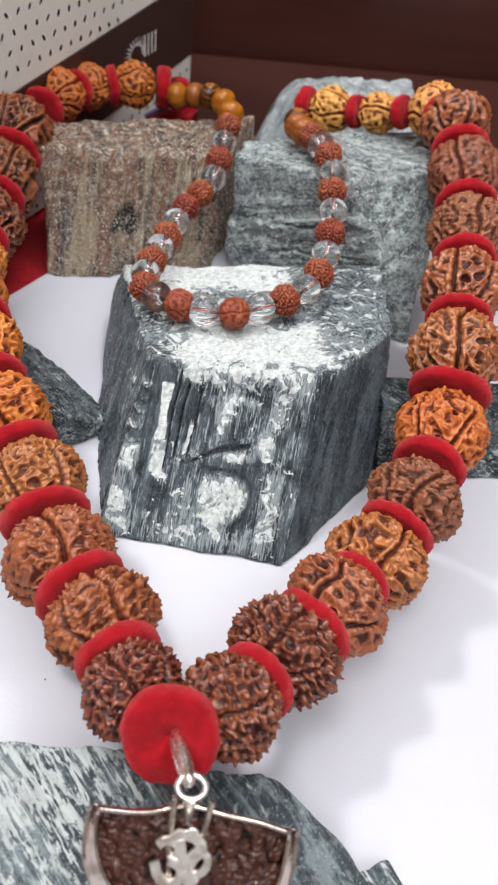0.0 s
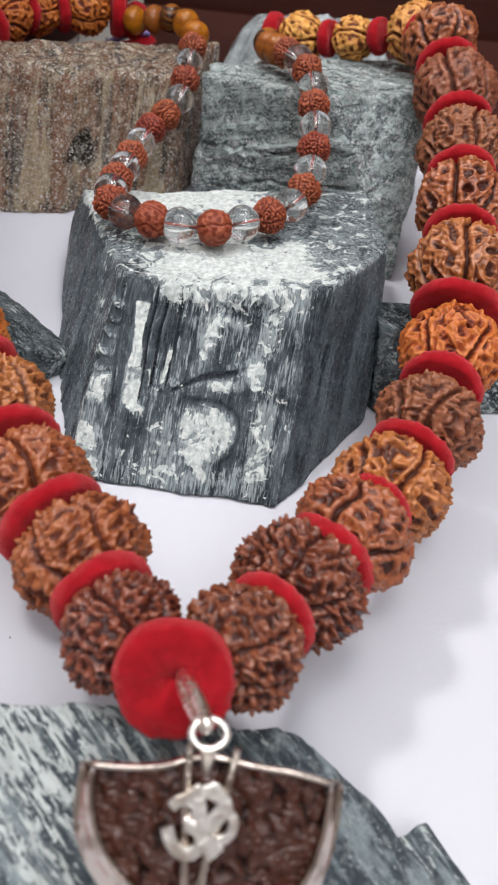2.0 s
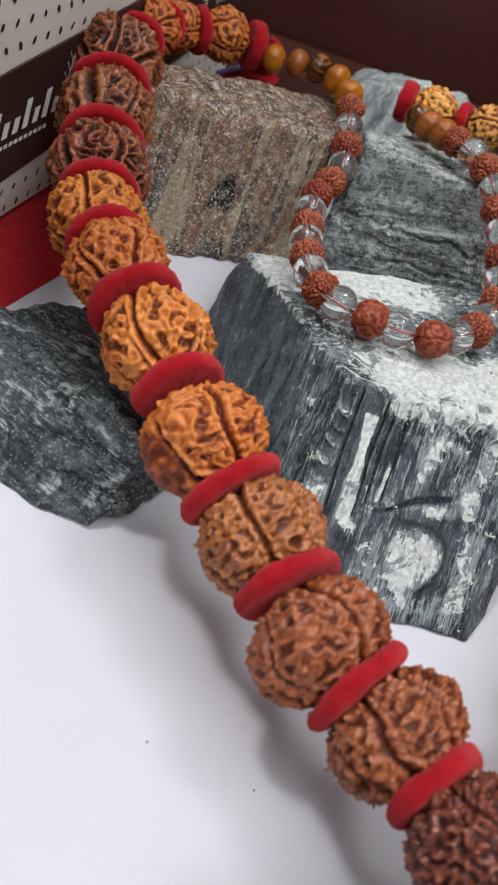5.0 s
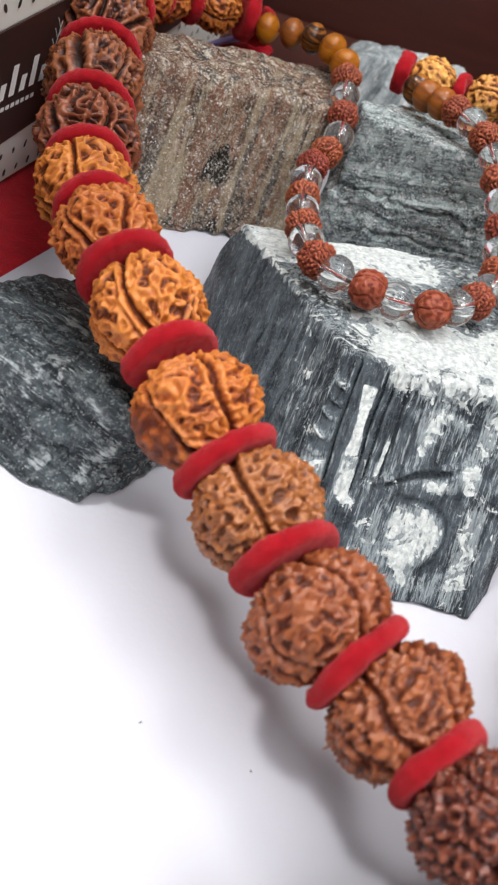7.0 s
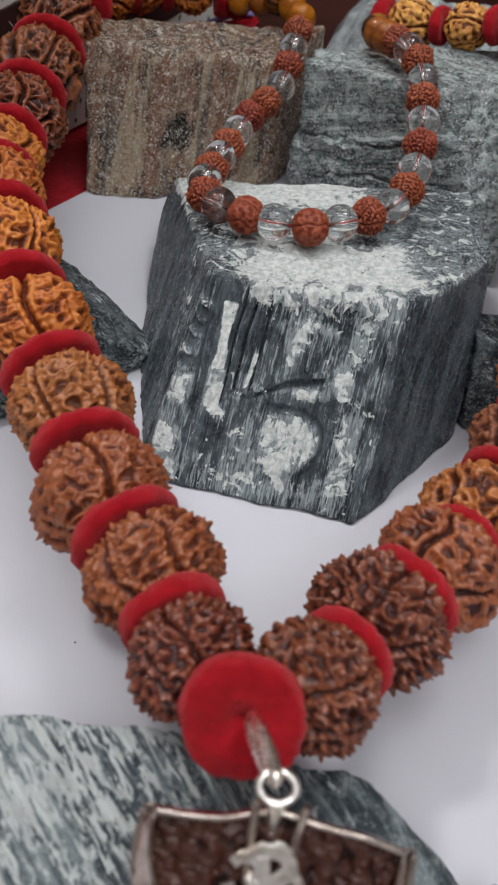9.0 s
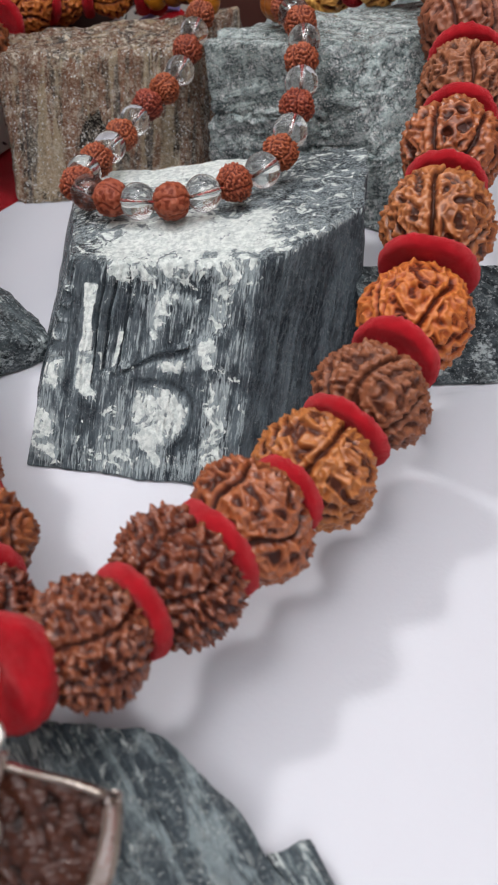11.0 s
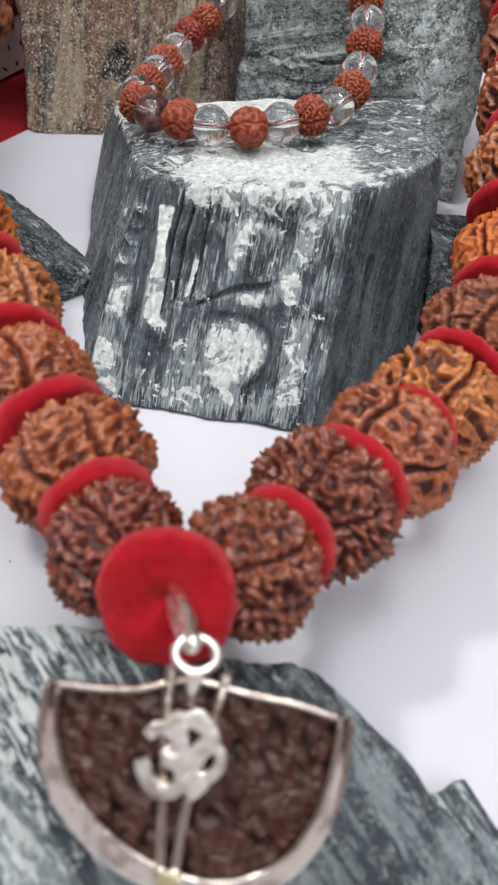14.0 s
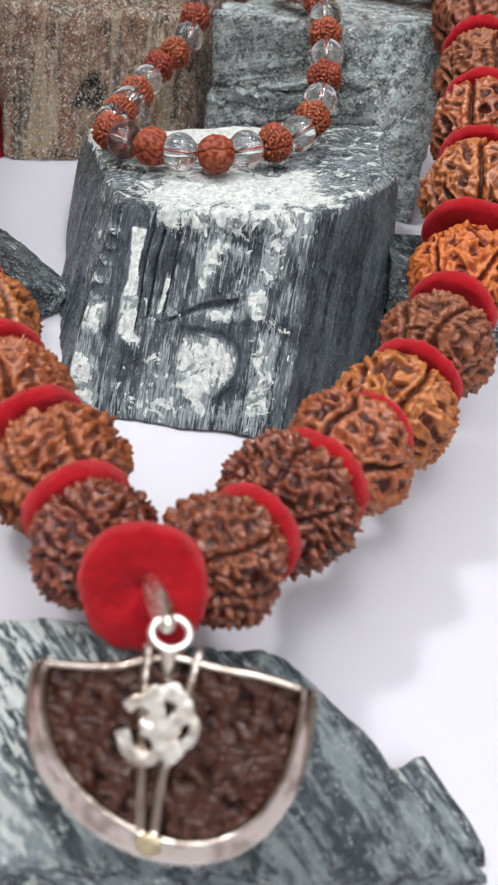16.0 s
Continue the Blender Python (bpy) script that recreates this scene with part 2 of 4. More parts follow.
    spark = node(t, "ShaderNodeTexVoronoi", {"Vector": co, "Scale": 2400.0})
    parts = node(t, "ShaderNodeSeparateColor", {0: spark.outputs["Color"]})
    flake = ramp(t, parts.outputs[0], 1 - flakes, 1 - flakes * 0.75)
    painted_glint = calc(t, "MULTIPLY", ramp(t, parts.outputs[1], 1.0 - flakes * 0.14, 1.001 - flakes * 0.12), 0.75 if flakes > 0.12 else 0.0)
    colour = mix(t, calc(t, "MULTIPLY", flake, 0.34), colour, pale)
    t.links.new(mix(t, painted_glint, colour, (0.93, 0.92, 0.88)), b.inputs["Base Color"])
    rough = calc(t, "ADD", gloss, calc(t, "MULTIPLY", bloom, 0.22))
    t.links.new(calc(t, "SUBTRACT", rough, calc(t, "MULTIPLY", flake, 0.28), True), b.inputs["Roughness"])
    t.links.new(calc(t, "ADD", 0.32, calc(t, "MULTIPLY", flake, 0.68)), b.inputs["Specular IOR Level"])
    tilt = node(t, "ShaderNodeVectorMath", {0: spark.outputs["Color"], 1: (0.5, 0.5, 0.5)}, operation="SUBTRACT").outputs[0]
    size = node(t, "ShaderNodeVectorMath", {0: tilt, "Scale": calc(t, "MULTIPLY", flake, 1.1)}, operation="SCALE").outputs[0]
    normal = t.nodes.new("ShaderNodeNewGeometry").outputs["Normal"]
    facet = node(t, "ShaderNodeVectorMath", {0: normal, 1: size}, operation="ADD").outputs[0]
    facet = node(t, "ShaderNodeVectorMath", {0: facet}, operation="NORMALIZE")
    one = bump(t, b, streak, 0.0024 * relief, 0.8, facet)
    two = bump(t, b, fine, 0.0012 * relief, 0.8, one)
    three = bump(t, b, blotch, 0.0022 * relief, 0.5, two)
    bump(t, b, grit, 0.0008, 0.7, three)
    return m


def tourmaline_material():
    """Blue-black columns with fine pale lines along them, and chalky powder where the stone was broken."""
    m, t, b = nodes_of("black_tourmaline")
    co = place_of(t)
    e = axes_for((0.13, 0.67, 0.73))

    def drawn(across, length):
        axis = [node(t, "ShaderNodeVectorMath", {0: co, 1: tuple(e[:, i] * k)}, operation="DOT_PRODUCT").outputs["Value"] for i, k in enumerate((across, across, length))]
        return node(t, "ShaderNodeCombineXYZ", {0: axis[0], 1: axis[1], 2: axis[2]}).outputs[0]

    broad = noise_at(t, drawn(260, 34), 1.0, 4, 0.55, 0.4)
    lines = noise_at(t, drawn(950, 34), 1.0, 8, 0.68, 0.35)
    fine = noise_at(t, drawn(2600, 260), 1.0, 6, 0.7, 0.4)
    cloud = noise_at(t, co, 140, 6, 0.62, 0.8)
    grit = noise_at(t, co, 900, 5, 0.7)
    lie = node(t, "ShaderNodeAttribute", attribute_name="powder").outputs["Fac"]
    dark_tone = node(t, "ShaderNodeAttribute", attribute_name="dark_tone").outputs["Fac"]
    colour = mix(t, ramp(t, calc(t, "ADD", calc(t, "MULTIPLY", broad, 0.6), calc(t, "MULTIPLY", cloud, 0.4)), 0.40, 0.60), (0.018, 0.025, 0.033), (0.105, 0.130, 0.146))
    colour = mix(t, calc(t, "MULTIPLY", ramp(t, fine, 0.42, 0.68), 0.45), colour, (0.19, 0.225, 0.24))
    # pale lines along the columns, thicker where a little powder lies
    pale = ramp(t, calc(t, "ADD", lines, calc(t, "ADD", calc(t, "MULTIPLY", lie, 0.50), calc(t, "ADD", calc(t, "MULTIPLY", calc(t, "SUBTRACT", cloud, 0.5), 0.6), calc(t, "MULTIPLY", calc(t, "SUBTRACT", fine, 0.5), 0.9)))), 0.60, 0.74)
    colour = mix(t, calc(t, "MULTIPLY", pale, calc(t, "ADD", 0.22, calc(t, "MULTIPLY", ramp(t, fine, 0.36, 0.60), 0.55))), colour, (0.46, 0.52, 0.53))
    colour = mix(t, ramp(t, calc(t, "ADD", dark_tone, calc(t, "MULTIPLY", calc(t, "SUBTRACT", fine, 0.5), 1.2)), 0.35, 0.8), colour, (0.012, 0.017, 0.022))
    fleck = calc(t, "ADD", calc(t, "MULTIPLY", noise_at(t, co, 210, 5, 0.60, 1.4), 0.74), calc(t, "MULTIPLY", noise_at(t, drawn(1100, 160), 1.0, 5, 0.65, 0.4), 0.26))
    bloom = ramp(t, calc(t, "ADD", lie, calc(t, "MULTIPLY", calc(t, "SUBTRACT", fleck, 0.5), 3.8)), 0.52, 0.66)
    colour = mix(t, bloom, colour, mix(t, ramp(t, noise_at(t, co, 700, 6, 0.7), 0.36, 0.62), (0.56, 0.61, 0.59), (0.90, 0.94, 0.90)))
    t.links.new(colour, b.inputs["Base Color"])
    t.links.new(calc(t, "ADD", calc(t, "MULTIPLY", grit, 0.24), calc(t, "ADD", 0.14, calc(t, "MULTIPLY", bloom, 0.4))), b.inputs["Roughness"])
    b.inputs["Specular IOR Level"].default_value = 0.28
    one = bump(t, b, broad, 0.0022, 0.8)
    two = bump(t, b, lines, 0.0016, 0.8, one)
    three = bump(t, b, cloud, 0.0022, 0.6, two)
    four = bump(t, b, bloom, 0.0004, 0.6, three)
    bump(t, b, grit, 0.0008, 0.6, four)
    return m


def metal_material(name="worn_silver", bright=(0.80, 0.77, 0.72), dull=(0.50, 0.44, 0.37), rough=0.22):
    m, t, b = nodes_of(name)
    co = place_of(t)
    t.links.new(mix(t, ramp(t, noise_at(t, co, 300, 4), 0.45, 0.7), bright, dull), b.inputs["Base Color"])
    b.inputs["Metallic"].default_value = 1.0
    t.links.new(calc(t, "ADD", rough, calc(t, "MULTIPLY", noise_at(t, co, 700, 4), 0.2)), b.inputs["Roughness"])
    bump(t, b, noise_at(t, co, 600, 4), 0.0005, 0.35)
    return m


def plain_material(name, colour, rough, variation=0.12, scale=60, spec=0.5, coat=0.0, relief=0.0):
    m, t, b = nodes_of(name)
    co = place_of(t)
    low = tuple(c * (1 - variation) for c in colour)
    t.links.new(mix(t, ramp(t, noise_at(t, co, scale, 5), 0.3, 0.7), low, colour), b.inputs["Base Color"])
    b.inputs["Roughness"].default_value = rough
    b.inputs["Specular IOR Level"].default_value = spec
    b.inputs["Coat Weight"].default_value = coat
    b.inputs["Coat Roughness"].default_value = 0.2
    if relief:
        bump(t, b, noise_at(t, co, scale * 12, 5), relief, 0.5)
    return m


def laminate_material():
    m, t, b = nodes_of("dark_red_brown_laminate")
    grain = noise_at(t, place_of(t, (0, 0, 0), (6, 6, 60)), 1.0, 6, 0.6, 0.5)
    t.links.new(mix(t, ramp(t, grain, 0.3, 0.7), (0.042, 0.010, 0.007), (0.064, 0.016, 0.010)), b.inputs["Base Color"])
    b.inputs["Roughness"].default_value = 0.38
    b.inputs["Coat Weight"].default_value = 0.25
    b.inputs["Coat Roughness"].default_value = 0.25
    return m


PAPER = paper_material()
FELT = felt_material()
CLOTH = felt_material("red_cloth", (0.42, 0.006, 0.016), (0.30, 0.004, 0.010))
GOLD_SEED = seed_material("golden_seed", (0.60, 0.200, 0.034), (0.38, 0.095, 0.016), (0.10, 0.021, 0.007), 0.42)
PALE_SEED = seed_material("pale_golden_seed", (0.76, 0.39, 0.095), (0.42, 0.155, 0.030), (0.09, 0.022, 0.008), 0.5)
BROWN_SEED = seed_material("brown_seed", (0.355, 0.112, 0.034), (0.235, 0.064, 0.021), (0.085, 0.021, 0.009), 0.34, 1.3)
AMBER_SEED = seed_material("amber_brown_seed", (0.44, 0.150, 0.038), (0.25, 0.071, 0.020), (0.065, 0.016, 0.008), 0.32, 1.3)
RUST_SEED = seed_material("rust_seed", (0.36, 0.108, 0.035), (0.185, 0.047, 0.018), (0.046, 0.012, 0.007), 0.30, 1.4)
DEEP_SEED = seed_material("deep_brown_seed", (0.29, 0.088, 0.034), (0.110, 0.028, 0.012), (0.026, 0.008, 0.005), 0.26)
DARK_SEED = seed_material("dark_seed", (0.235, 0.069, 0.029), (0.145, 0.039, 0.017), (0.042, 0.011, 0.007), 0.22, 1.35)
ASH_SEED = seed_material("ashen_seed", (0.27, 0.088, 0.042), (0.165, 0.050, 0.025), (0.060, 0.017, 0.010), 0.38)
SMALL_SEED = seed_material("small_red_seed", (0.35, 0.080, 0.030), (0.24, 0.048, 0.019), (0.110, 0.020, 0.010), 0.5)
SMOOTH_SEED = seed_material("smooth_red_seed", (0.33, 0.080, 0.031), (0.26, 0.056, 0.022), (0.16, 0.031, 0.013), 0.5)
CRYSTAL = crystal_material()
TIGER = tiger_material("tiger_eye", (0.46, 0.160, 0.010), (0.22, 0.058, 0.004), 20)
TIGER_BROWN = tiger_material("brown_tiger_eye", (0.30, 0.092, 0.016), (0.12, 0.031, 0.006), 60)
TIGER_DARK = tiger_material("dark_tiger_eye", (0.30, 0.105, 0.015), (0.030, 0.009, 0.004), -35, 0.46, 0.62)
SILVER = metal_material()
BRIGHT_SILVER = metal_material("polished_silver", (0.95, 0.93, 0.88), (0.74, 0.68, 0.58), 0.18)
BEZEL = metal_material("tarnished_silver", (0.57, 0.50, 0.44), (0.31, 0.25, 0.21), 0.04)
SOLDER = metal_material("yellowed_solder", (0.62, 0.56, 0.38), (0.42, 0.34, 0.20), 0.4)
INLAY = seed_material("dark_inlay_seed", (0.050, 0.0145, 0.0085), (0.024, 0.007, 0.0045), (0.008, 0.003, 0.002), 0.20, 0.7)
LAMINATE = laminate_material()
BOX_WHITE = plain_material("white_card", (0.74, 0.72, 0.66), 0.55, 0.06, 40)
BOX_BROWN = plain_material("dark_brown_print", (0.045, 0.020, 0.016), 0.45, 0.15, 40)
INK = plain_material("black_ink", (0.03, 0.025, 0.022), 0.6, 0.2, 90)
WHITE_INK = plain_material("white_ink", (0.80, 0.78, 0.74), 0.6, 0.05, 90)
THREAD = plain_material("red_thread", (0.42, 0.03, 0.02), 0.8, 0.3, 900)
LILAC = plain_material("lilac_satin", (0.33, 0.28, 0.62), 0.4, 0.2, 200)
WALL_PAINT = plain_material("warm_room_shell", (0.62, 0.60, 0.58), 0.7, 0.1, 3)
CEILING_PAINT = plain_material("white_ceiling", (0.75, 0.75, 0.74), 0.8, 0.05, 3)
TABLE_TOP = plain_material("dark_counter_top", (0.046, 0.012, 0.008), 0.5, 0.2, 8, 0.3)


# ---- the setting ----
def slab(name, low, high, material, label, category, kind="structure"):
    bm = bmesh.new()
    bmesh.ops.create_cube(bm, size=1)
    c, s = (Vector(low) + Vector(high)) / 2, Vector(high) - Vector(low)
    for v in bm.verts:
        v.co = Vector((v.co.x * s.x, v.co.y * s.y, v.co.z * s.z))
    bmesh.ops.bevel(bm, geom=bm.edges[:], offset=min(s) * 0.1, segments=2, affect="EDGES")
    ob = part(name, bm, material, None, smooth=False)
    ob.location = c
    return tagged(ob, label, category, kind=kind)


slab("counter_top", (-0.75, -0.55, -0.045), (0.75, 0.50, -0.004), TABLE_TOP, "dark brown laminate counter top under the red cloth", "counter")
slab("wall_back", (-1.5, 0.50, -0.9), (1.5, 0.53, 1.5), LAMINATE, "dark red-brown glossy laminate panel behind the counter", "wall")
slab("wall_front", (-1.5, -1.53, -0.9), (1.5, -1.5, 1.5), WALL_PAINT, "plain warm unseen wall added to close the room and reflect light", "wall")
slab("wall_left", (-1.53, -1.5, -0.9), (-1.5, 0.5, 1.5), WALL_PAINT, "plain warm unseen wall added to close the room and reflect light", "wall")
slab("wall_right", (1.5, -1.5, -0.9), (1.53, 0.5, 1.5), WALL_PAINT, "plain warm unseen wall added to close the room and reflect light", "wall")
slab("ceiling", (-1.53, -1.53, 1.5), (1.53, 0.53, 1.53), CEILING_PAINT, "plain white unseen ceiling added to close the room", "ceiling")
slab("floor", (-1.53, -1.53, -0.93), (1.53, 0.53, -0.9), WALL_PAINT, "plain unseen floor added to close the room", "floor")


def sheet(name, corners, nx, ny, z, wave, material, label, category, thick):
    """A thin sheet over four corners, going round, with slight waves and a turned-down thickness."""
    u, v = np.meshgrid(np.linspace(0, 1, nx), np.linspace(0, 1, ny), indexing="ij")
    a, b, c, d = [np.array(p) for p in corners]
    xy = ((1 - u)[..., None] * (1 - v)[..., None] * a + u[..., None] * (1 - v)[..., None] * b + u[..., None] * v[..., None] * c + (1 - u)[..., None] * v[..., None] * d).reshape(-1, 2)
    h = wave * field(np.c_[xy, np.zeros(len(xy))], 14, 38, 5, 0.6)
    top = np.c_[xy, z + h]
    low = np.c_[xy, z + h - thick]
    f = grid_faces(nx, ny, False)
    n = nx * ny
    ring = np.concatenate([np.arange(ny), ny * np.arange(1, nx) + ny - 1, n - 2 - np.arange(ny - 1), ny * np.arange(nx - 2, 0, -1)])
    nxt = np.roll(ring, -1)
    faces = np.concatenate([f, f[:, ::-1] + n, np.stack([ring, nxt, nxt + n, ring + n], 1)])
    return tagged(mesh_ob(name, np.concatenate([top, low]), faces, material), label, category)


tagged(sheet("red_cloth", ((-0.7, -0.5), (0.7, -0.5), (0.7, 0.345), (-0.7, 0.345)), 60, 50, -0.0015, 0.0004, CLOTH, "deep red velvety cloth spread over the counter", "cloth", 0.0012), kind="structure")
sheet("paper_sheet", ((-0.34, -0.14), (0.24, -0.32), (0.190, 0.366), (-0.010, 0.337)), 50, 50, 0.0, 0.00015, PAPER, "large white paper sheet lying on the red cloth", "paper", 0.0004)


# ---- the stones ----
def cube_sphere(n):
    """Directions and quads of a cube blown up into a ball, n x n to a side."""
    a = np.tan(np.linspace(-np.pi / 4, np.pi / 4, n))
    u, v = [g.ravel() for g in np.meshgrid(a, a, indexing="ij")]
    one = np.ones_like(u)
    f = grid_faces(n, n, False)
    sides, faces = [], []
    for i, s in enumerate(((one, u, v), (-one, v, u), (v, one, u), (u, -one, v), (u, v, one), (v, u, -one))):
        sides.append(np.stack(s, 1))
        faces.append(f + i * n * n)
    d = np.concatenate(sides)
    # weld the seams
    key = np.round(d * 1e5).astype(np.int64)
    _, first, back = np.unique(key, axis=0, return_index=True, return_inverse=True)
    d = d[first]
    return d / np.linalg.norm(d, axis=1)[:, None], back.ravel()[np.concatenate(faces)]


def rough_stone(name, inside, planes, material, label, seed, n=110, worn=0.0012, along=(0, 0, 1), streak=0.0008, lump=0.0012, ledge=0.0, ledge_size=300, split=None, parent=None):
    """A broken block: faces through three points each, worn edges, streaky relief along one direction."""
    c = np.array(inside)
    d, faces = cube_sphere(n)
    inv = []
    for p, q, r in planes:
        p, q, r = np.array(p), np.array(q), np.array(r)
        m = unit(np.cross(q - p, r - p))
        h = (p - c) @ m
        if h < 0:
            m, h = -m, -h
        inv.append((d @ m) / h)
    inv = np.stack(inv, 1)
    # a soft maximum rounds the edges by about the worn amount
    size = 1 / np.maximum(inv.max(1), 1e-6)
    k = size / worn * 1.6
    soft = inv.max(1) * (1 + np.log(np.exp((inv / inv.max(1)[:, None] - 1) * k[:, None]).sum(1)) / k)
    v = c + d / soft[:, None]
    e = axes_for(along)
    loc = (v - c) @ e
    squeezed = loc * np.array([1, 1, 0.07])
    s1 = field(squeezed, 26, 420, seed, 0.5)
    s2 = field(squeezed, 26, 1300, seed + 1, 0.4)
    l1 = field(v, 20, 110, seed + 2, 0.6)
    l2 = field(v, 24, 420, seed + 3, 0.5)
    l3 = field(v, 24, 1500, seed + 9, 0.4)
    push = streak * (0.6 * s1 + 0.35 * s2 - 0.5 * np.maximum(0, s1 - 0.8)) + lump * (0.5 * l1 + 0.3 * l2 + 0.12 * l3)
    if ledge:
        g = field(loc * np.array([1, 1, 0.25]), 12, ledge_size, seed + 5, 0.5)
        push += ledge * (np.floor(g * 2.2) * 0.5 + 0.25)
    layers = None
    if split is not None:
        more, powder, dark_tone = split(v)
        push += more
        layers = {"powder": powder, "dark_tone": dark_tone}
    v = v + d * push[:, None]
    v[:, 2] = np.maximum(v[:, 2], 0.0003 + 0.0002 * l2)
    base = (c[0], c[1], 0.0)
    if parent is not None:
        return mesh_ob(name, v, faces, material, parent, label, at=base, attribute=layers)
    ob = mesh_ob(name, v, faces, material, at=base, attribute=layers)
    return tagged(ob, label, "stone", "stones under the necklaces")


def oval(a, b, a0, b0, ra, rb, lean=0.0):
    """1 inside an oval, falling to 0 round it."""
    da, db = a - a0, b - b0
    r = np.hypot((da * math.cos(lean) + db * math.sin(lean)) / ra, (db * math.cos(lean) - da * math.sin(lean)) / rb)
    return np.clip(1.5 - r, 0, 1)


def within(a, low, high, soft):
    return np.clip((a - low) / soft, 0, 1) * np.clip((high - a) / soft, 0, 1)


def block_breaks(v):
    """The columns, crack, shell-shaped break and powder of the middle block."""
    x, y, z = v[:, 0], v[:, 1], v[:, 2]
    front = np.clip(1.5 - (y - 0.1423 + 0.169 * x - 0.901 * z) / 1.357 / 0.002, 0, 1)
    q = x - 0.18 * z
    wob = field(v, 14, 300, 77, 0.6)
    roof = 0.0372 + 0.0568 * (x + 0.003) - 0.1038 * (y - 0.1785)
    top = np.clip((z - np.minimum(roof, 0.0352 - 0.19 * (y - 0.189) + 0.087 * (x + 0.009)) + 0.0020) / 0.0012, 0, 1) * (1 - 0.8 * front)
    right = np.clip((q - 0.0250 - 0.04 * z) / 0.0015, 0, 1)
    push = np.zeros(len(v))
    dark_tone = np.zeros(len(v))
    powder = np.full(len(v), 0.14)
    # columns; the shade of their grooves is put into the colour too
    for q0, deep, low in ((-0.0240, 0.0014, 0.010), (-0.0180, 0.0018, 0.012), (-0.0113, 0.0008, 0.014), (-0.0093, 0.0016, 0.0165), (-0.0055, 0.0005, 0.017), (0.0235, 0.0005, 0.002)):
        line = np.exp(-((q - q0 - 0.0002 * wob) / 0.00042) ** 2) * within(z, low, 0.038, 0.002) * front
        push -= deep * line
        dark_tone += 0.9 * line * (q0 < 0)
    push -= 0.0012 * front * within(q, -0.0240, -0.0180, 0.0005) * within(z, 0.018, 0.038, 0.002)
    for z0 in (0.0205, 0.0232, 0.0262, 0.0288, 0.0315):
        rung = np.exp(-((z - z0 - 0.0004 * wob - 0.10 * (q + 0.021)) / 0.0005) ** 2) * within(q, -0.0236, -0.0186, 0.0005) * front
        push += 0.0008 * rung
        powder += 0.34 * rung
    push -= 0.0010 * front * within(q, -0.0093, 0.0205, 0.0006) * within(z - 0.0190 - 0.31 * x, 0, 0.03, 0.0012) * np.clip((0.037 - z) / 0.003, 0, 1)
    side = np.clip((-0.0240 - q) / 0.001, 0, 1) * (1 - top)
    for r0 in (0.150, 0.158, 0.166, 0.1745, 0.184, 0.193, 0.205, 0.219):
        line = np.exp(-((y - 0.62 * z - r0 + 0.012 - 0.0003 * wob) / 0.0005) ** 2)
        push -= 0.0020 * line * side
        dark_tone += 0.9 * line * side
        powder += 0.25 * side * np.exp(-((y - 0.62 * z - r0 + 0.0098 - 0.0003 * wob) / 0.0004) ** 2)
    # crack, with its shade put into the colour
    c = z - 0.0183 - 0.31 * x - 0.0004 * wob
    run = within(x, -0.004, 0.019, 0.004) * front
    line = np.exp(-(c / (0.0005 + 0.0004 * within(x, 0.002, 0.018, 0.006))) ** 2) * run
    push -= 0.0006 * line
    dark_tone += 0.75 * line
    push += 0.0006 * front * (c < 0) * np.clip(1 + c / 0.010, 0, 1) * within(x, -0.004, 0.02, 0.004)
    # shell-shaped break, with a crescent of shade painted round it
    shell = oval(q, z, 0.0062, 0.0114, 0.0076, 0.0060, -0.42)
    beyond = 1.5 - shell - 1.0 + 0.13 * wob
    arc = np.exp(-((beyond - 0.10) / 0.14) ** 2) * np.clip((q + 0.9 * (z - 0.0114) - 0.0040) / 0.003, 0, 1) * front
    push += front * 0.0013 * np.clip(-beyond * 2 + 0.3, 0, 1) * 0.5 - 0.0004 * arc
    dark_tone += 0.62 * arc
    powder -= 0.5 * arc
    # powder on the front: a clean stripe, smears and specks
    spots = 0.54 * np.clip(0.45 - 1.8 * beyond, 0, 1) * np.clip(1.15 - (z - 0.0150) / 0.004, 0.55, 1)
    for a, b, ra, rb, k in ((0.0025, 0.0280, 0.0022, 0.0042, 0.50), (0.0158, 0.0240, 0.0024, 0.0028, 0.66), (0.0084, 0.0352, 0.0013, 0.0010, 0.62), (0.0063, 0.0040, 0.0026, 0.0018, 0.60),
                            (-0.0209, 0.0172, 0.0032, 0.0026, 0.62), (-0.0218, 0.0082, 0.0036, 0.0040, 0.52), (-0.0193, 0.0035, 0.0050, 0.0030, 0.36), (0.0190, 0.0110, 0.0036, 0.0110, 0.36), (-0.0117, 0.0145, 0.0024, 0.0006, 0.7),
                            (0.0090, 0.0205, 0.0048, 0.0012, 0.46), (0.0180, 0.0310, 0.0030, 0.0065, 0.36), (0.0010, 0.0030, 0.0160, 0.0030, 0.28), (0.0060, 0.0322, 0.0060, 0.0012, 0.32), (-0.0040, 0.0080, 0.0040, 0.0050, 0.30)):
        spots = np.maximum(spots, 1.05 * k * np.clip(oval(q, z, a, b, ra * 0.85, rb * 0.85), 0, 1))
    stripe = np.clip((0.0016 + 0.0003 * wob - np.abs(q + 0.0133 + 0.06 * (z - 0.024))) / 0.0004, 0, 1) * within(z, 0.0145, 0.0335, 0.0006)
    thin = np.clip((0.0006 - np.abs(q + 0.0064 - 0.09 * (z - 0.022))) / 0.0003, 0, 1) * within(z, 0.0185, 0.0258, 0.0008)
    brink = 0.55 * np.clip((z - 0.0320 - 0.06 * x) / 0.0045, 0, 1) * within(x, -0.008, 0.034, 0.004)
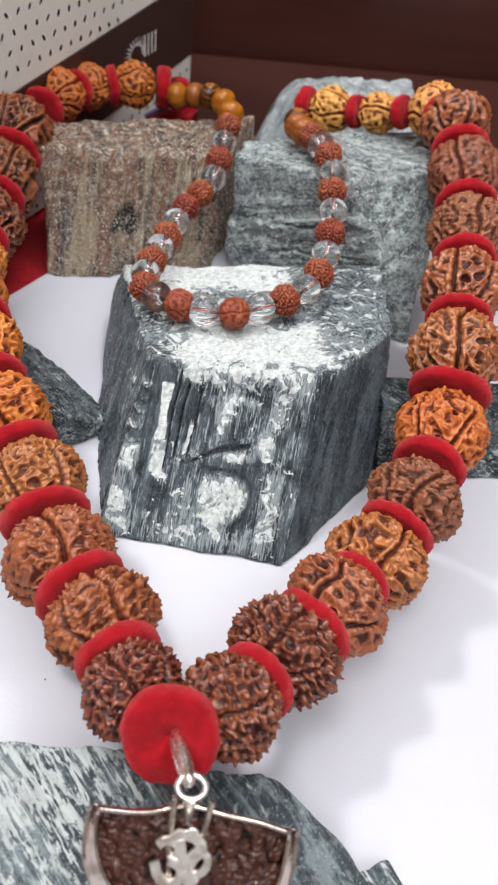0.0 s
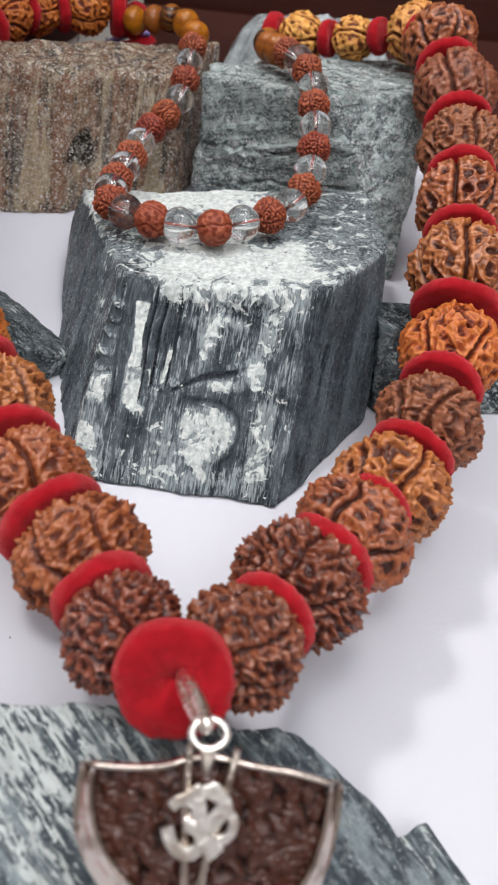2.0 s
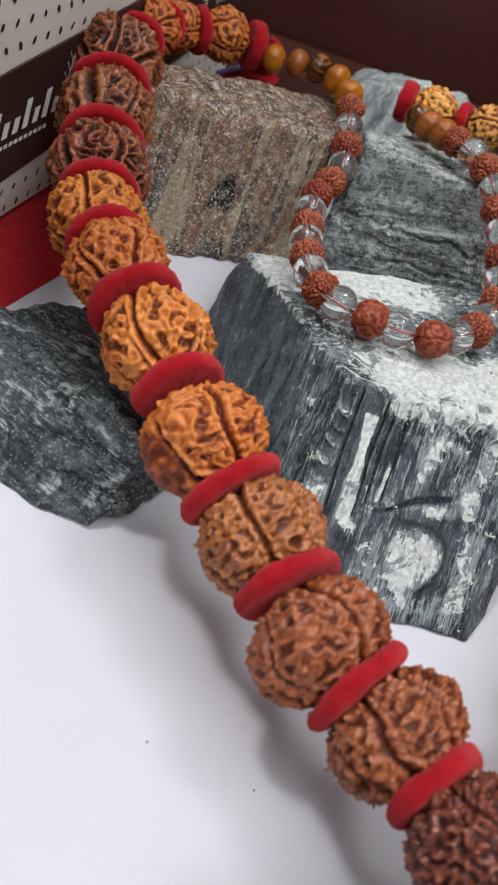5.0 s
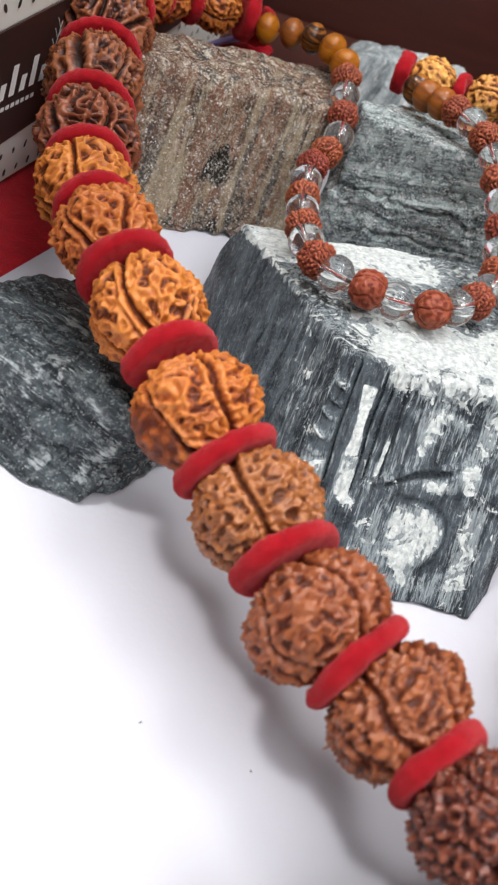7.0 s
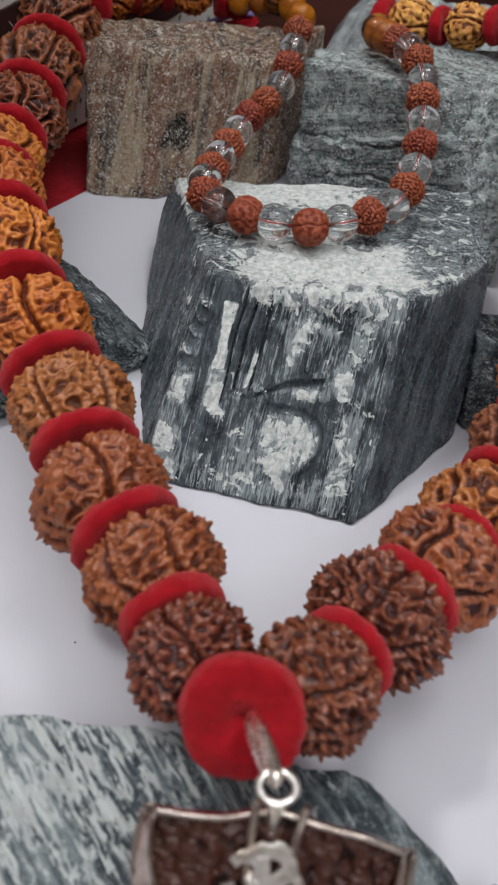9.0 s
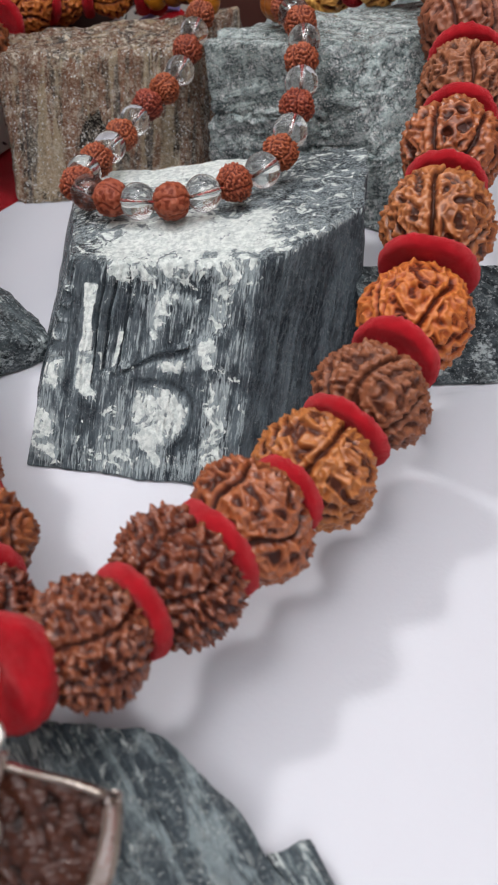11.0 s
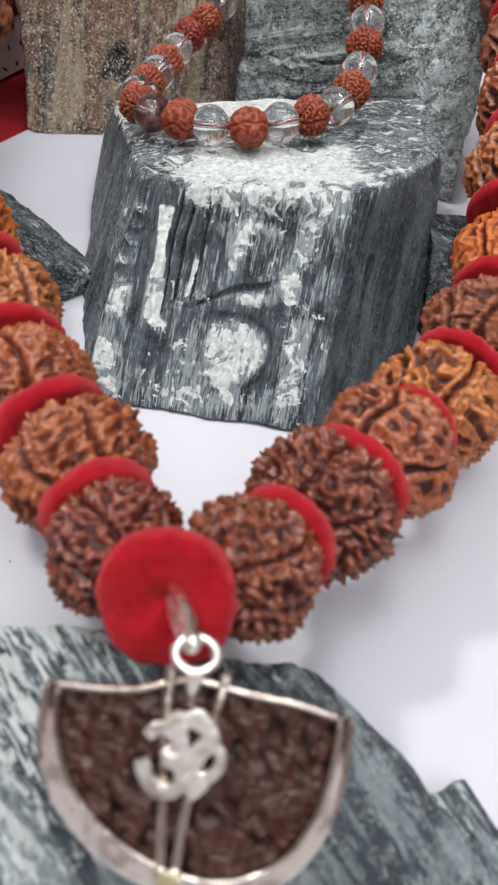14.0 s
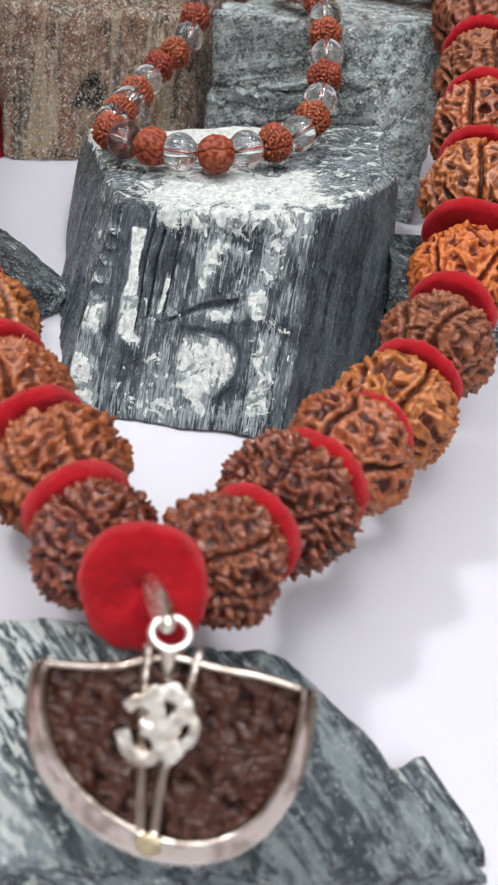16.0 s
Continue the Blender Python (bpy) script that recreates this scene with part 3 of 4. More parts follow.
    powder += front * np.maximum(np.maximum(1.1 * spots * (1 - 0.7 * arc), np.maximum(0.80 * stripe, 0.95 * thin)), brink)
    powder -= 0.42 * right * (1 - top) + 0.22 * side + 0.14 * front * within(q, -0.0240, -0.0093, 0.001) * np.clip((z - 0.016) / 0.002, 0, 1)
    powder += 0.55 * right * np.exp(-((q - 0.0258) / 0.0006) ** 2) * (wob > -0.2)
    powder += 0.40 * side * np.clip((y - 0.231) / 0.006, 0, 1) * np.clip((z - 0.02) / 0.003, 0, 1)
    # powder on the top: a broad band along the brink, another at the back
    band = within(y, 0.174, 0.200 + 0.003 * wob, 0.008) * within(x, -0.010, 0.038, 0.008)
    back = within(y, 0.220, 0.26, 0.006) * within(x, -0.03, 0.030, 0.008)
    powder += top * np.maximum(0.66 * band, 0.60 * back) + 0.22 * top
    dark_tone += 0.25 * right * (1 - top)
    return push, powder, np.clip(dark_tone, 0, 1)


def schist_breaks(v):
    """Upright flutes and the dark pit of the brown block."""
    x, y, z = v[:, 0], v[:, 1], v[:, 2]
    face = np.clip(1.4 - (y - 0.2712 - 0.105 * x - 0.335 * z) / 0.006, 0, 1) * np.clip((0.0405 - z) / 0.003, 0, 1)
    lane = x - 0.10 * z
    f = field(np.stack([lane, 0 * x, 0.05 * z], 1), 12, 900, 41, 0.45)
    wob = field(v, 16, 700, 43, 0.6)
    pit = np.clip(oval(x, z, -0.0302, 0.0190, 0.0044, 0.0052, 0.3) + 0.16 * wob * (np.abs(x + 0.0298) < 0.006), 0, 1)
    push = face * (0.0007 * np.sign(f) * np.abs(f) ** 0.7 - 0.0013 * np.clip(pit, 0, 1))
    gap = np.exp(-((x + 0.0065 - 0.0006 * f) / 0.0013) ** 2) * within(z, 0.022, 0.0415, 0.003) * face
    push -= 0.0022 * gap
    low = np.clip((0.0085 - z) / 0.005, 0, 1) * within(x, -0.056, -0.018, 0.006)
    powder = 0.17 + 0.22 * np.clip((z - 0.039) / 0.002, 0, 1)
    return push, powder, np.clip(1.05 * np.clip(pit * 1.3, 0, 1) * face + 0.5 * gap + 0.5 * low * face, 0, 1)


def grey_breaks(v):
    """Slanting cracks and a dark hollow on the grey block."""
    x, y, z = v[:, 0], v[:, 1], v[:, 2]
    face = np.clip(1.5 - (y - 0.2850 + 0.61 * x - 0.07 * z) / 0.006, 0, 1)
    wob = field(v, 16, 330, 91, 0.6)
    push, dark_tone = np.zeros(len(v)), np.zeros(len(v))
    for z0, slope, a, b, deep in ((0.0210, 0.27, 0.006, 0.062, 0.0012), (0.0085, 0.30, 0.010, 0.074, 0.0010), (0.0290, 0.22, 0.030, 0.070, 0.0008)):
        c = z - z0 - slope * x - 0.0013 * wob - 0.0007 * field(v, 16, 1100, 93, 0.5)
        line = np.exp(-(c / (0.00045 + 0.00025 * np.abs(wob))) ** 2) * within(x, a, b, 0.01) * face
        push -= deep * line
        push += 0.0011 * face * within(c, -0.006, 0.0, 0.001) * within(x, a, b, 0.01)
        dark_tone += 0.45 * line * np.clip(0.6 + wob, 0, 1)
    hole = oval(x, z, 0.0122, 0.0222, 0.0030, 0.0022) * face
    push -= 0.0022 * np.clip(hole * 1.5, 0, 1)
    dark_tone += 0.55 * np.clip(hole * 1.4, 0, 1)
    powder = 0.25 + 0.14 * face * within(z - 0.27 * x, 0.008, 0.022, 0.004) + 0.12 * face * np.clip((x - 0.045) / 0.02, 0, 1)
    return push, powder, np.clip(dark_tone, 0, 1)


def flat_breaks(v):
    """Steps along the grain of the flat stone, paler and chalkier away from its thin end."""
    x, y, z = v[:, 0], v[:, 1], v[:, 2]
    across = 0.77 * (x - 0.0403) + 0.64 * (y - 0.0584)
    wob = field(v, 14, 260, 67, 0.6)
    push = np.zeros(len(v))
    for a, deep in ((-0.006, 0.0010), (-0.0125, 0.0008), (-0.0180, 0.0009), (-0.026, 0.0006)):
        push -= deep * np.clip((across - a - 0.0004 * wob) / 0.0004, 0, 1)
        push -= 0.4 * deep * np.exp(-((across - a - 0.0004 * wob) / 0.0005) ** 2)
    powder = 0.22 + 0.33 * np.clip((0.006 - x) / 0.022, 0, 1) + 0.07 * wob * (z > 0.008) - 0.14 * np.clip((x - 0.010) / 0.010, 0, 1)
    return push, powder, 0.25 * np.clip((x - 0.012) / 0.01, 0, 1) * (wob < 0)


def ledge_breaks(v):
    """Pale streaks on the broken ledge."""
    wob = field(v, 14, 500, 69, 0.6)
    return 0.0002 * wob, 0.26 + 0.10 * wob, np.zeros(len(v))


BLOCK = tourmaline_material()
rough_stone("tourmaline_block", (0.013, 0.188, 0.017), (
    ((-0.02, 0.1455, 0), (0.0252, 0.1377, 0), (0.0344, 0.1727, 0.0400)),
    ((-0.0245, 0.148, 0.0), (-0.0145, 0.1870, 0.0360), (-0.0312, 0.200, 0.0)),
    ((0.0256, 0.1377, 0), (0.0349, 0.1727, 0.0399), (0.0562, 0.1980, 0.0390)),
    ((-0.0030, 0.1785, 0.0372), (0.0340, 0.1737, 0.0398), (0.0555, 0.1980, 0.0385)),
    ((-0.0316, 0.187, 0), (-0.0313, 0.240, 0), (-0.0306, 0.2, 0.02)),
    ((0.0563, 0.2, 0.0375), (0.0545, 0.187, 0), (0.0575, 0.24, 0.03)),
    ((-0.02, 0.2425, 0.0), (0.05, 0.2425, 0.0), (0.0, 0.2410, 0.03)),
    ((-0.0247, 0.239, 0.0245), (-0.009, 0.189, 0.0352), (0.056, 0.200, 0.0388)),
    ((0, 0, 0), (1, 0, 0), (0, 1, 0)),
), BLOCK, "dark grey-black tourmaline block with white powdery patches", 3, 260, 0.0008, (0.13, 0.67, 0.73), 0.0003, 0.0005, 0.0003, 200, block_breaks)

SCHIST = stone_material("brown_mica_schist", (0.050, 0.041, 0.034), (0.335, 0.222, 0.148), (0.84, 0.74, 0.59), (0.10, 0.32, 0.94), 230, 30, 0.550, 0.16, 0.36, (0.30, 0.140, 0.084), 0.10, 1.9, 0.40, 0.6, True, ((0.46, 0.36, 0.23), (0.085, 0.080, 0.078), (0.235, 0.110, 0.065)))
rough_stone("mica_schist_block", (-0.026, 0.295, 0.02), (
    ((-0.057, 0.2655, 0), (0.0, 0.2715, 0), (-0.030, 0.2850, 0.042)),
    ((-0.0580, 0.2665, 0), (-0.0605, 0.2870, 0.042), (-0.064, 0.335, 0.02)),
    ((0.0015, 0.2740, 0), (0.0010, 0.2890, 0.042), (0.0125, 0.318, 0.042)),
    ((0.0135, 0.316, 0.042), (0.0150, 0.316, 0), (0.0225, 0.345, 0.04)),
    ((-0.06, 0.3045, 0), (0.018, 0.3280, 0), (-0.03, 0.3118, 0.04)),
    ((-0.061, 0.287, 0.0425), (0.0, 0.289, 0.0418), (0.0, 0.315, 0.0412)),
    ((0, 0, 0), (1, 0, 0), (0, 1, 0)),
), SCHIST, "brownish grey mica schist block with vertical layers and sparkling flakes", 12, 170, 0.0024, (0.05, 0.2, 1), 0.0007, 0.0006, 0.0003, 300, schist_breaks)

GREY = stone_material("grey_green_schist", (0.095, 0.122, 0.124), (0.465, 0.553, 0.535), (0.85, 0.88, 0.87), (0.80, -0.49, 0.36), 260, 18, 0.550, 0.15, 0.34, None, 0.08, 1.6, 0.36, 0.5, True)
rough_stone("grey_schist_block", (0.045, 0.285, 0.02), (
    ((0.0098, 0.2790, 0), (0.0718, 0.2412, 0), (0.0400, 0.2625, 0.045)),
    ((0.0098, 0.281, 0), (0.0086, 0.2845, 0.047), (0.0225, 0.330, 0.03)),
    ((0.0735, 0.243, 0), (0.0790, 0.262, 0.047), (0.0850, 0.330, 0.02)),
    ((0.010, 0.3165, 0), (0.080, 0.3190, 0), (0.04, 0.3165, 0.04)),
    ((0.0090, 0.2945, 0), (0.0405, 0.3135, 0), (0.0090, 0.2945, 0.04)),
    ((0.0085, 0.2845, 0.0445), (0.0450, 0.3250, 0.0400), (0.0765, 0.300, 0.0462)),
    ((0.0660, 0.262, 0.0440), (0.0800, 0.262, 0.0380), (0.0730, 0.2440, 0.010)),
    ((0, 0, 0), (1, 0, 0), (0, 1, 0)),
), GREY, "blue-grey layered schist block with glinting mica", 23, 170, 0.0011, (0.80, -0.49, 0.36), 0.0009, 0.0008, 0.0006, 280, grey_breaks)

BANDED = stone_material("banded_grey_stone", (0.160, 0.190, 0.195), (0.480, 0.530, 0.530), (0.806, 0.827, 0.806), (0.35, 0.1, 1), 130, 16, 0.55, 0.42, 0.05)
rough_stone("banded_stone", (0.058, 0.378, 0.016), (
    ((0.012, 0.3480, 0), (0.090, 0.3640, 0), (0.050, 0.3680, 0.034)),
    ((0.0150, 0.360, 0), (0.0280, 0.3700, 0.029), (0.0330, 0.410, 0.02)),
    ((0.0280, 0.370, 0.0290), (0.0360, 0.3740, 0.0345), (0.0340, 0.390, 0.0300)),
    ((0.098, 0.370, 0), (0.0900, 0.3850, 0.030), (0.096, 0.395, 0.01)),
    ((0.02, 0.3840, 0), (0.09, 0.4040, 0), (0.05, 0.3910, 0.03)),
    ((0.034, 0.374, 0.0348), (0.0825, 0.394, 0.0312), (0.050, 0.392, 0.0325)),
    ((0, 0, 0), (1, 0, 0), (0, 1, 0)),
), BANDED, "pale grey banded stone standing behind the others", 31, 80, 0.003, (0.3, 0.0, 1), 0.0009, 0.0014, 0.0006, 260)

SLATE = stone_material("dark_slate", (0.020, 0.027, 0.032), (0.115, 0.142, 0.152), (0.60, 0.66, 0.66), (-0.75, 0.6, 0.1), 230, 40, 0.535, 0.22, 0.10, None, 0.06, 1.6, 0.35)
rough_stone("slate_chunk", (-0.066, 0.176, 0.011), (
    ((-0.0634, 0.1562, 0), (-0.0340, 0.1800, 0), (-0.0480, 0.1690, 0.016)),
    ((-0.0634, 0.1545, 0), (-0.0900, 0.1710, 0), (-0.0760, 0.1690, 0.014)),
    ((-0.0260, 0.188, 0.0), (-0.0600, 0.2200, 0.0), (-0.0430, 0.2020, 0.016)),
    ((-0.0680, 0.2230, 0.0), (-0.0845, 0.2140, 0.0), (-0.0670, 0.2190, 0.012)),
    ((-0.0260, 0.187, 0.0050), (-0.0500, 0.1690, 0.0205), (-0.0560, 0.2000, 0.0165)),
    ((-0.0560, 0.1660, 0.0215), (-0.0880, 0.1700, 0.0235), (-0.0670, 0.2190, 0.0115)),
    ((-0.118, 0.17, 0), (-0.112, 0.19, 0.02), (-0.118, 0.20, 0)),
    ((0, 0, 0), (1, 0, 0), (0, 1, 0)),
), SLATE, "dark slate-like chunk with a pointed end, under the mala", 44, 110, 0.0014, (-0.45, 0.9, 0.0), 0.0008, 0.0011, 0.0008, 260)

rough_stone("dark_tourmaline_bar", (0.083, 0.190, 0.012), (
    ((0.0569, 0.1745, 0), (0.0938, 0.1760, 0), (0.0750, 0.1835, 0.0240)),
    ((0.0560, 0.178, 0), (0.0545, 0.190, 0.025), (0.0560, 0.21, 0.0)),
    ((0.060, 0.1965, 0), (0.100, 0.1990, 0), (0.080, 0.1935, 0.025)),
    ((0.0545, 0.1895, 0.0248), (0.0647, 0.1925, 0.0250), (0.100, 0.1960, 0.0238)),
    ((0.115, 0.18, 0), (0.112, 0.19, 0.02), (0.115, 0.20, 0)),
    ((0, 0, 0), (1, 0, 0), (0, 1, 0)),
), SLATE, "small dark tourmaline bar with a grooved face", 52, 110, 0.0008, (1, 0.05, 0), 0.0006, 0.0005, 0.0003, 300)

PENDANT_STONE = stone_material("streaked_grey_stone", (0.052, 0.068, 0.080), (0.265, 0.318, 0.332), (0.68, 0.73, 0.71), (-0.60, 0.78, 0.1), 260, 22, 0.530, 0.22, 0.05, None, 0.09, 1.4, 0.25, 0.7, True)
flat_stone = rough_stone("streaked_flat_stone", (0.002, 0.058, 0.010), (
    ((-0.045, 0.0775, 0), (0.020, 0.0758, 0), (-0.010, 0.0748, 0.020)),
    ((0.0205, 0.0762, 0.020), (0.0450, 0.0530, 0.0100), (0.0450, 0.0530, 0.0)),
    ((0.0066, 0.0375, 0), (0.0540, 0.0435, 0), (0.0200, 0.0400, 0.012)),
    ((-0.0455, 0.073, 0), (-0.0455, 0.0730, 0.018), (-0.0445, 0.050, 0.01)),
    ((-0.0400, 0.0360, 0), (0.0066, 0.0365, 0), (-0.0200, 0.0395, 0.012)),
    ((-0.0122, 0.0767, 0.0205), (0.0225, 0.0745, 0.0195), (0.004, 0.040, 0.0165)),
    ((0.0225, 0.0745, 0.0195), (0.0010, 0.0400, 0.0170), (0.0490, 0.0480, 0.0060)),
    ((0, 0, 0), (1, 0, 0), (0, 1, 0)),
), PENDANT_STONE, "flat grey stone with slanting pale streaks under the pendant", 61, 150, 0.0010, (-0.62, 0.75, 0.1), 0.0008, 0.0007, 0.0007, 280, flat_breaks)
rough_stone("broken_ledge", (0.0455, 0.0530, 0.003), (
    ((0.0380, 0.0585, 0), (0.0470, 0.0480, 0), (0.0380, 0.0585, 0.01)),
    ((0.0457, 0.0612, 0), (0.0527, 0.0490, 0), (0.0452, 0.0609, 0.007)),
    ((0.0395, 0.0594, 0), (0.0457, 0.0613, 0), (0.0400, 0.0592, 0.008)),
    ((0.0405, 0.0595, 0.0080), (0.0452, 0.0608, 0.0066), (0.0518, 0.0490, 0.0042)),
    ((0.0410, 0.0430, 0), (0.0535, 0.0465, 0), (0.0475, 0.0475, 0.006)),
    ((0, 0, 0), (1, 0, 0), (0, 1, 0)),
), PENDANT_STONE, "lower broken ledge of the same grey stone", 63, 70, 0.0006, (-0.62, 0.75, 0.1), 0.0004, 0.0003, 0.0003, 280, ledge_breaks, flat_stone)


# ---- the rudraksha mala ----
def seed_bead(name, centre, axis, radius, half, lobes, seed, material, parent, rows=84, cols=150, pitch=8.5, depth=0.105, spin=0.0, knobs=0.0, peel=None, holes=0):
    """A ridged seed: meridian grooves from hole to hole with raised lips, and a net of winding ridges between."""
    rng = np.random.default_rng(seed)
    la = np.linspace(0.10, np.pi - 0.10, rows)
    lo = np.linspace(0, 2 * np.pi, cols, endpoint=False)
    la, lo = [g.ravel() for g in np.meshgrid(la, lo, indexing="ij")]
    p = np.stack([np.sin(la) * np.cos(lo), np.sin(la) * np.sin(lo), np.cos(la)], 1)
    warp = p + 0.035 * np.stack([field(p, 10, 7, seed + i) for i in (1, 2, 3)], 1)
    f = field(warp * np.array([1, 1, 0.85]), 40, pitch, seed + 4, 0.10)
    g = field(warp, 30, min(pitch * 1.6, 46), seed + 5, 0.2)
    cross = field(warp * np.array([0.9, 0.9, 1.15]), 40, pitch * 1.25, seed + 6, 0.15)
    net = np.maximum(np.exp(-(f / 0.46) ** 2), 0.85 * np.exp(-(cross / 0.34) ** 2))
    worms = 0.50 * net + 0.50 / (1 + np.exp(-4.2 * (f + 0.32))) if knobs >= 0 else net
    knobs = max(knobs, 0)
    bumps = np.clip(0.30 + 0.42 * f + 0.16 * g, 0, 1)
    relief = (1 - knobs) * worms + knobs * bumps
    edge = lo + spin + 0.10 * field(p, 8, 4, seed + 7)
    turn = (edge * lobes / (2 * np.pi)) % 1.0
    away = np.minimum(turn, 1 - turn) * 2 * np.pi / lobes * np.sin(la)
    groove = np.exp(-(away / 0.036) ** 2) * (1 - 0.5 * knobs)
    lip = np.exp(-((away - 0.12) / 0.055) ** 2)
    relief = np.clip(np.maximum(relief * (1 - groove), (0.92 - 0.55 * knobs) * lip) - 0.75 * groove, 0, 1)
    if holes:
        # a few deep dark holes eaten into the shell
        for _ in range(holes):
            at = rng.normal(size=3) * np.array([1, 1, 0.5])
            gone = np.exp(-(np.arccos(np.clip(p @ unit(at), -1, 1)) / (rng.uniform(0.06, 0.11) * (1 + 0.35 * f))) ** 4)
            relief = relief * (1 - gone) - (0.45 + 0.2 * g) * gone
        relief = np.maximum(relief, -0.6)
    if peel is not None:
        # a smooth split in the shell
        bare = np.clip((p @ (axes_for(axis).T @ unit(peel)) - 0.70) / 0.05, 0, 1)
        relief = relief * (1 - bare) + bare * (0.22 + 0.10 * f * (np.abs(f) > 0.9))
    lobe = 0.035 * np.cos((turn - 0.5) * 2 * np.pi)
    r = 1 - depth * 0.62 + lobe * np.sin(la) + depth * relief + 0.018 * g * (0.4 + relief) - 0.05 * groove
    full = np.sin(la) ** 0.82
    body = np.stack([full * np.cos(lo), full * np.sin(lo), np.cos(la) * half / radius * (1 - 0.10 * np.sin(la) ** 4)], 1)
    # the ends flatten towards the drilled hole
    v = body * (r * radius)[:, None]
    e = axes_for(axis)
    v = v @ e.T
    caps = []
    for i, end in ((0, 1), (rows - 1, -1)):
        ring = v[i * cols:(i + 1) * cols]
        caps.append(ring.mean(0) - e[:, 2] * end * radius * 0.10)
    n = len(v)
    verts = np.concatenate([v, np.array(caps)]) + np.array(centre)
    j = np.arange(cols)
    k = (j + 1) % cols
    quads = grid_faces(rows, cols, True)[:, ::-1].tolist()
    tris = [(n, int(a), int(b)) for a, b in zip(j, k)]
    last = (rows - 1) * cols
    tris += [(n + 1, int(last + b), int(last + a)) for a, b in zip(j, k)]
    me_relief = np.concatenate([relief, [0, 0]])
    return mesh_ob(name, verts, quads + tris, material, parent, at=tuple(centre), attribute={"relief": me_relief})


def felt_disc(name, centre, axis, radius, thick, seed, material, parent, label="", dish=0.0, dimple=0.0):
    """A thick soft disc with a rounded rim, a little uneven; dish bends it like a saucer, dimple sinks its middle."""
    cols = 64
    prof = [(0.0, 0.5)] + [(s, 0.5) for s in np.linspace(0.08, 0.86, 12)]
    prof += [(0.86 + 0.14 * math.sin(a), 0.5 * math.cos(a)) for a in np.linspace(0.2, math.pi - 0.2, 8)]
    prof += [(s, -0.5) for s in np.linspace(0.86, 0.15, 8)] + [(0.0, -0.5)]
    prof = np.array(prof)
    a = np.linspace(0, 2 * np.pi, cols, endpoint=False)
    ring = np.stack([np.cos(a), np.sin(a)], 1)
    flat = (prof[:, 0, None, None] * ring[None]).reshape(-1, 2)
    h = np.repeat(prof[:, 1], cols)
    p = np.c_[flat, h * 0.3]
    wob = field(p, 14, 4.5, seed, 0.5)
    fuzz = field(p, 24, 45, seed + 1, 0.4)
    rad = radius * (1 + 0.014 * wob + 0.010 * fuzz)
    v = np.c_[flat * rad[:, None], thick * h * (1 + 0.08 * wob) + radius * 0.025 * field(p, 8, 3, seed + 2) + 0.00012 * fuzz + dish * radius * (flat ** 2).sum(1) - dimple * radius * np.exp(-(flat ** 2).sum(1) / 0.09) * (h > 0)]
    v = v @ axes_for(axis).T + np.array(centre)
    return mesh_ob(name, v, grid_faces(len(prof), cols, True)[:, ::-1], material, parent, label, at=tuple(centre))


mala = thing("rudraksha_mala", (0.0, 0.18, 0.0), "large brown rudraksha seed mala with red felt discs and pendant", "necklace")

# place, radius, seed kind and its number of grooves, from the pendant outwards
LEFT = [
    (-0.0090, 0.0840, 0.0303, 0.0104, DARK_SEED, 6, 0.8), (-0.0168, 0.1009, 0.0284, 0.0124, BROWN_SEED, 6, 0.45), (-0.0286, 0.1166, 0.0290, 0.0128, BROWN_SEED, 5, 0.1),
    (-0.0377, 0.1366, 0.0302, 0.0121, BROWN_SEED, 5, 0.0), (-0.0490, 0.1548, 0.0338, 0.0124, GOLD_SEED, 5, 0.0), (-0.0589, 0.1773, 0.0374, 0.0112, GOLD_SEED, 5, 0.0),
    (-0.0671, 0.2000, 0.0372, 0.0110, GOLD_SEED, 5, 0.0), (-0.0717, 0.2200, 0.0348, 0.0114, GOLD_SEED, 5, 0.1), (-0.0716, 0.2420, 0.0352, 0.0124, DEEP_SEED, 6, -1),
    (-0.0712, 0.2660, 0.0380, 0.0128, DEEP_SEED, 6, -1), (-0.0696, 0.2900, 0.0428, 0.0128, DEEP_SEED, 6, -1), (-0.0592, 0.3222, 0.0434, 0.0096, GOLD_SEED, 5, 0.2),
    (-0.0500, 0.3367, 0.0412, 0.0087, GOLD_SEED, 5, 0.2), (-0.0327, 0.3412, 0.0416, 0.0089, GOLD_SEED, 5, 0.4),
]
RIGHT = [
    (0.0104, 0.0801, 0.0325, 0.0106, DARK_SEED, 6, 0.8), (0.0221, 0.0952, 0.0288, 0.0126, DARK_SEED, 6, 0.9), (0.0338, 0.1070, 0.0295, 0.0120, RUST_SEED, 5, 0.15),
    (0.0451, 0.1220, 0.0268, 0.0122, AMBER_SEED, 5, 0.1), (0.0558, 0.1386, 0.0303, 0.0120, ASH_SEED, 6, 0.4), (0.0659, 0.1615, 0.0322, 0.0121, GOLD_SEED, 5, 0.0),
    (0.0720, 0.1864, 0.0400, 0.0126, RUST_SEED, 5, 0.0), (0.0767, 0.2104, 0.0455, 0.0121, RUST_SEED, 6, 0.1), (0.0827, 0.2376, 0.0479, 0.0125, ASH_SEED, 5, 0.1),
    (0.0841, 0.2612, 0.0555, 0.0125, ASH_SEED, 5, 0.1), (0.0839, 0.2870, 0.0610, 0.0120, RUST_SEED, 5, 0.2), (0.0803, 0.3049, 0.0575, 0.0100, PALE_SEED, 5, 0.1),
    (0.0629, 0.3196, 0.0485, 0.0076, PALE_SEED, 5, 0.3), (0.0460, 0.3307, 0.0432, 0.0088, PALE_SEED, 5, 0.3),
]
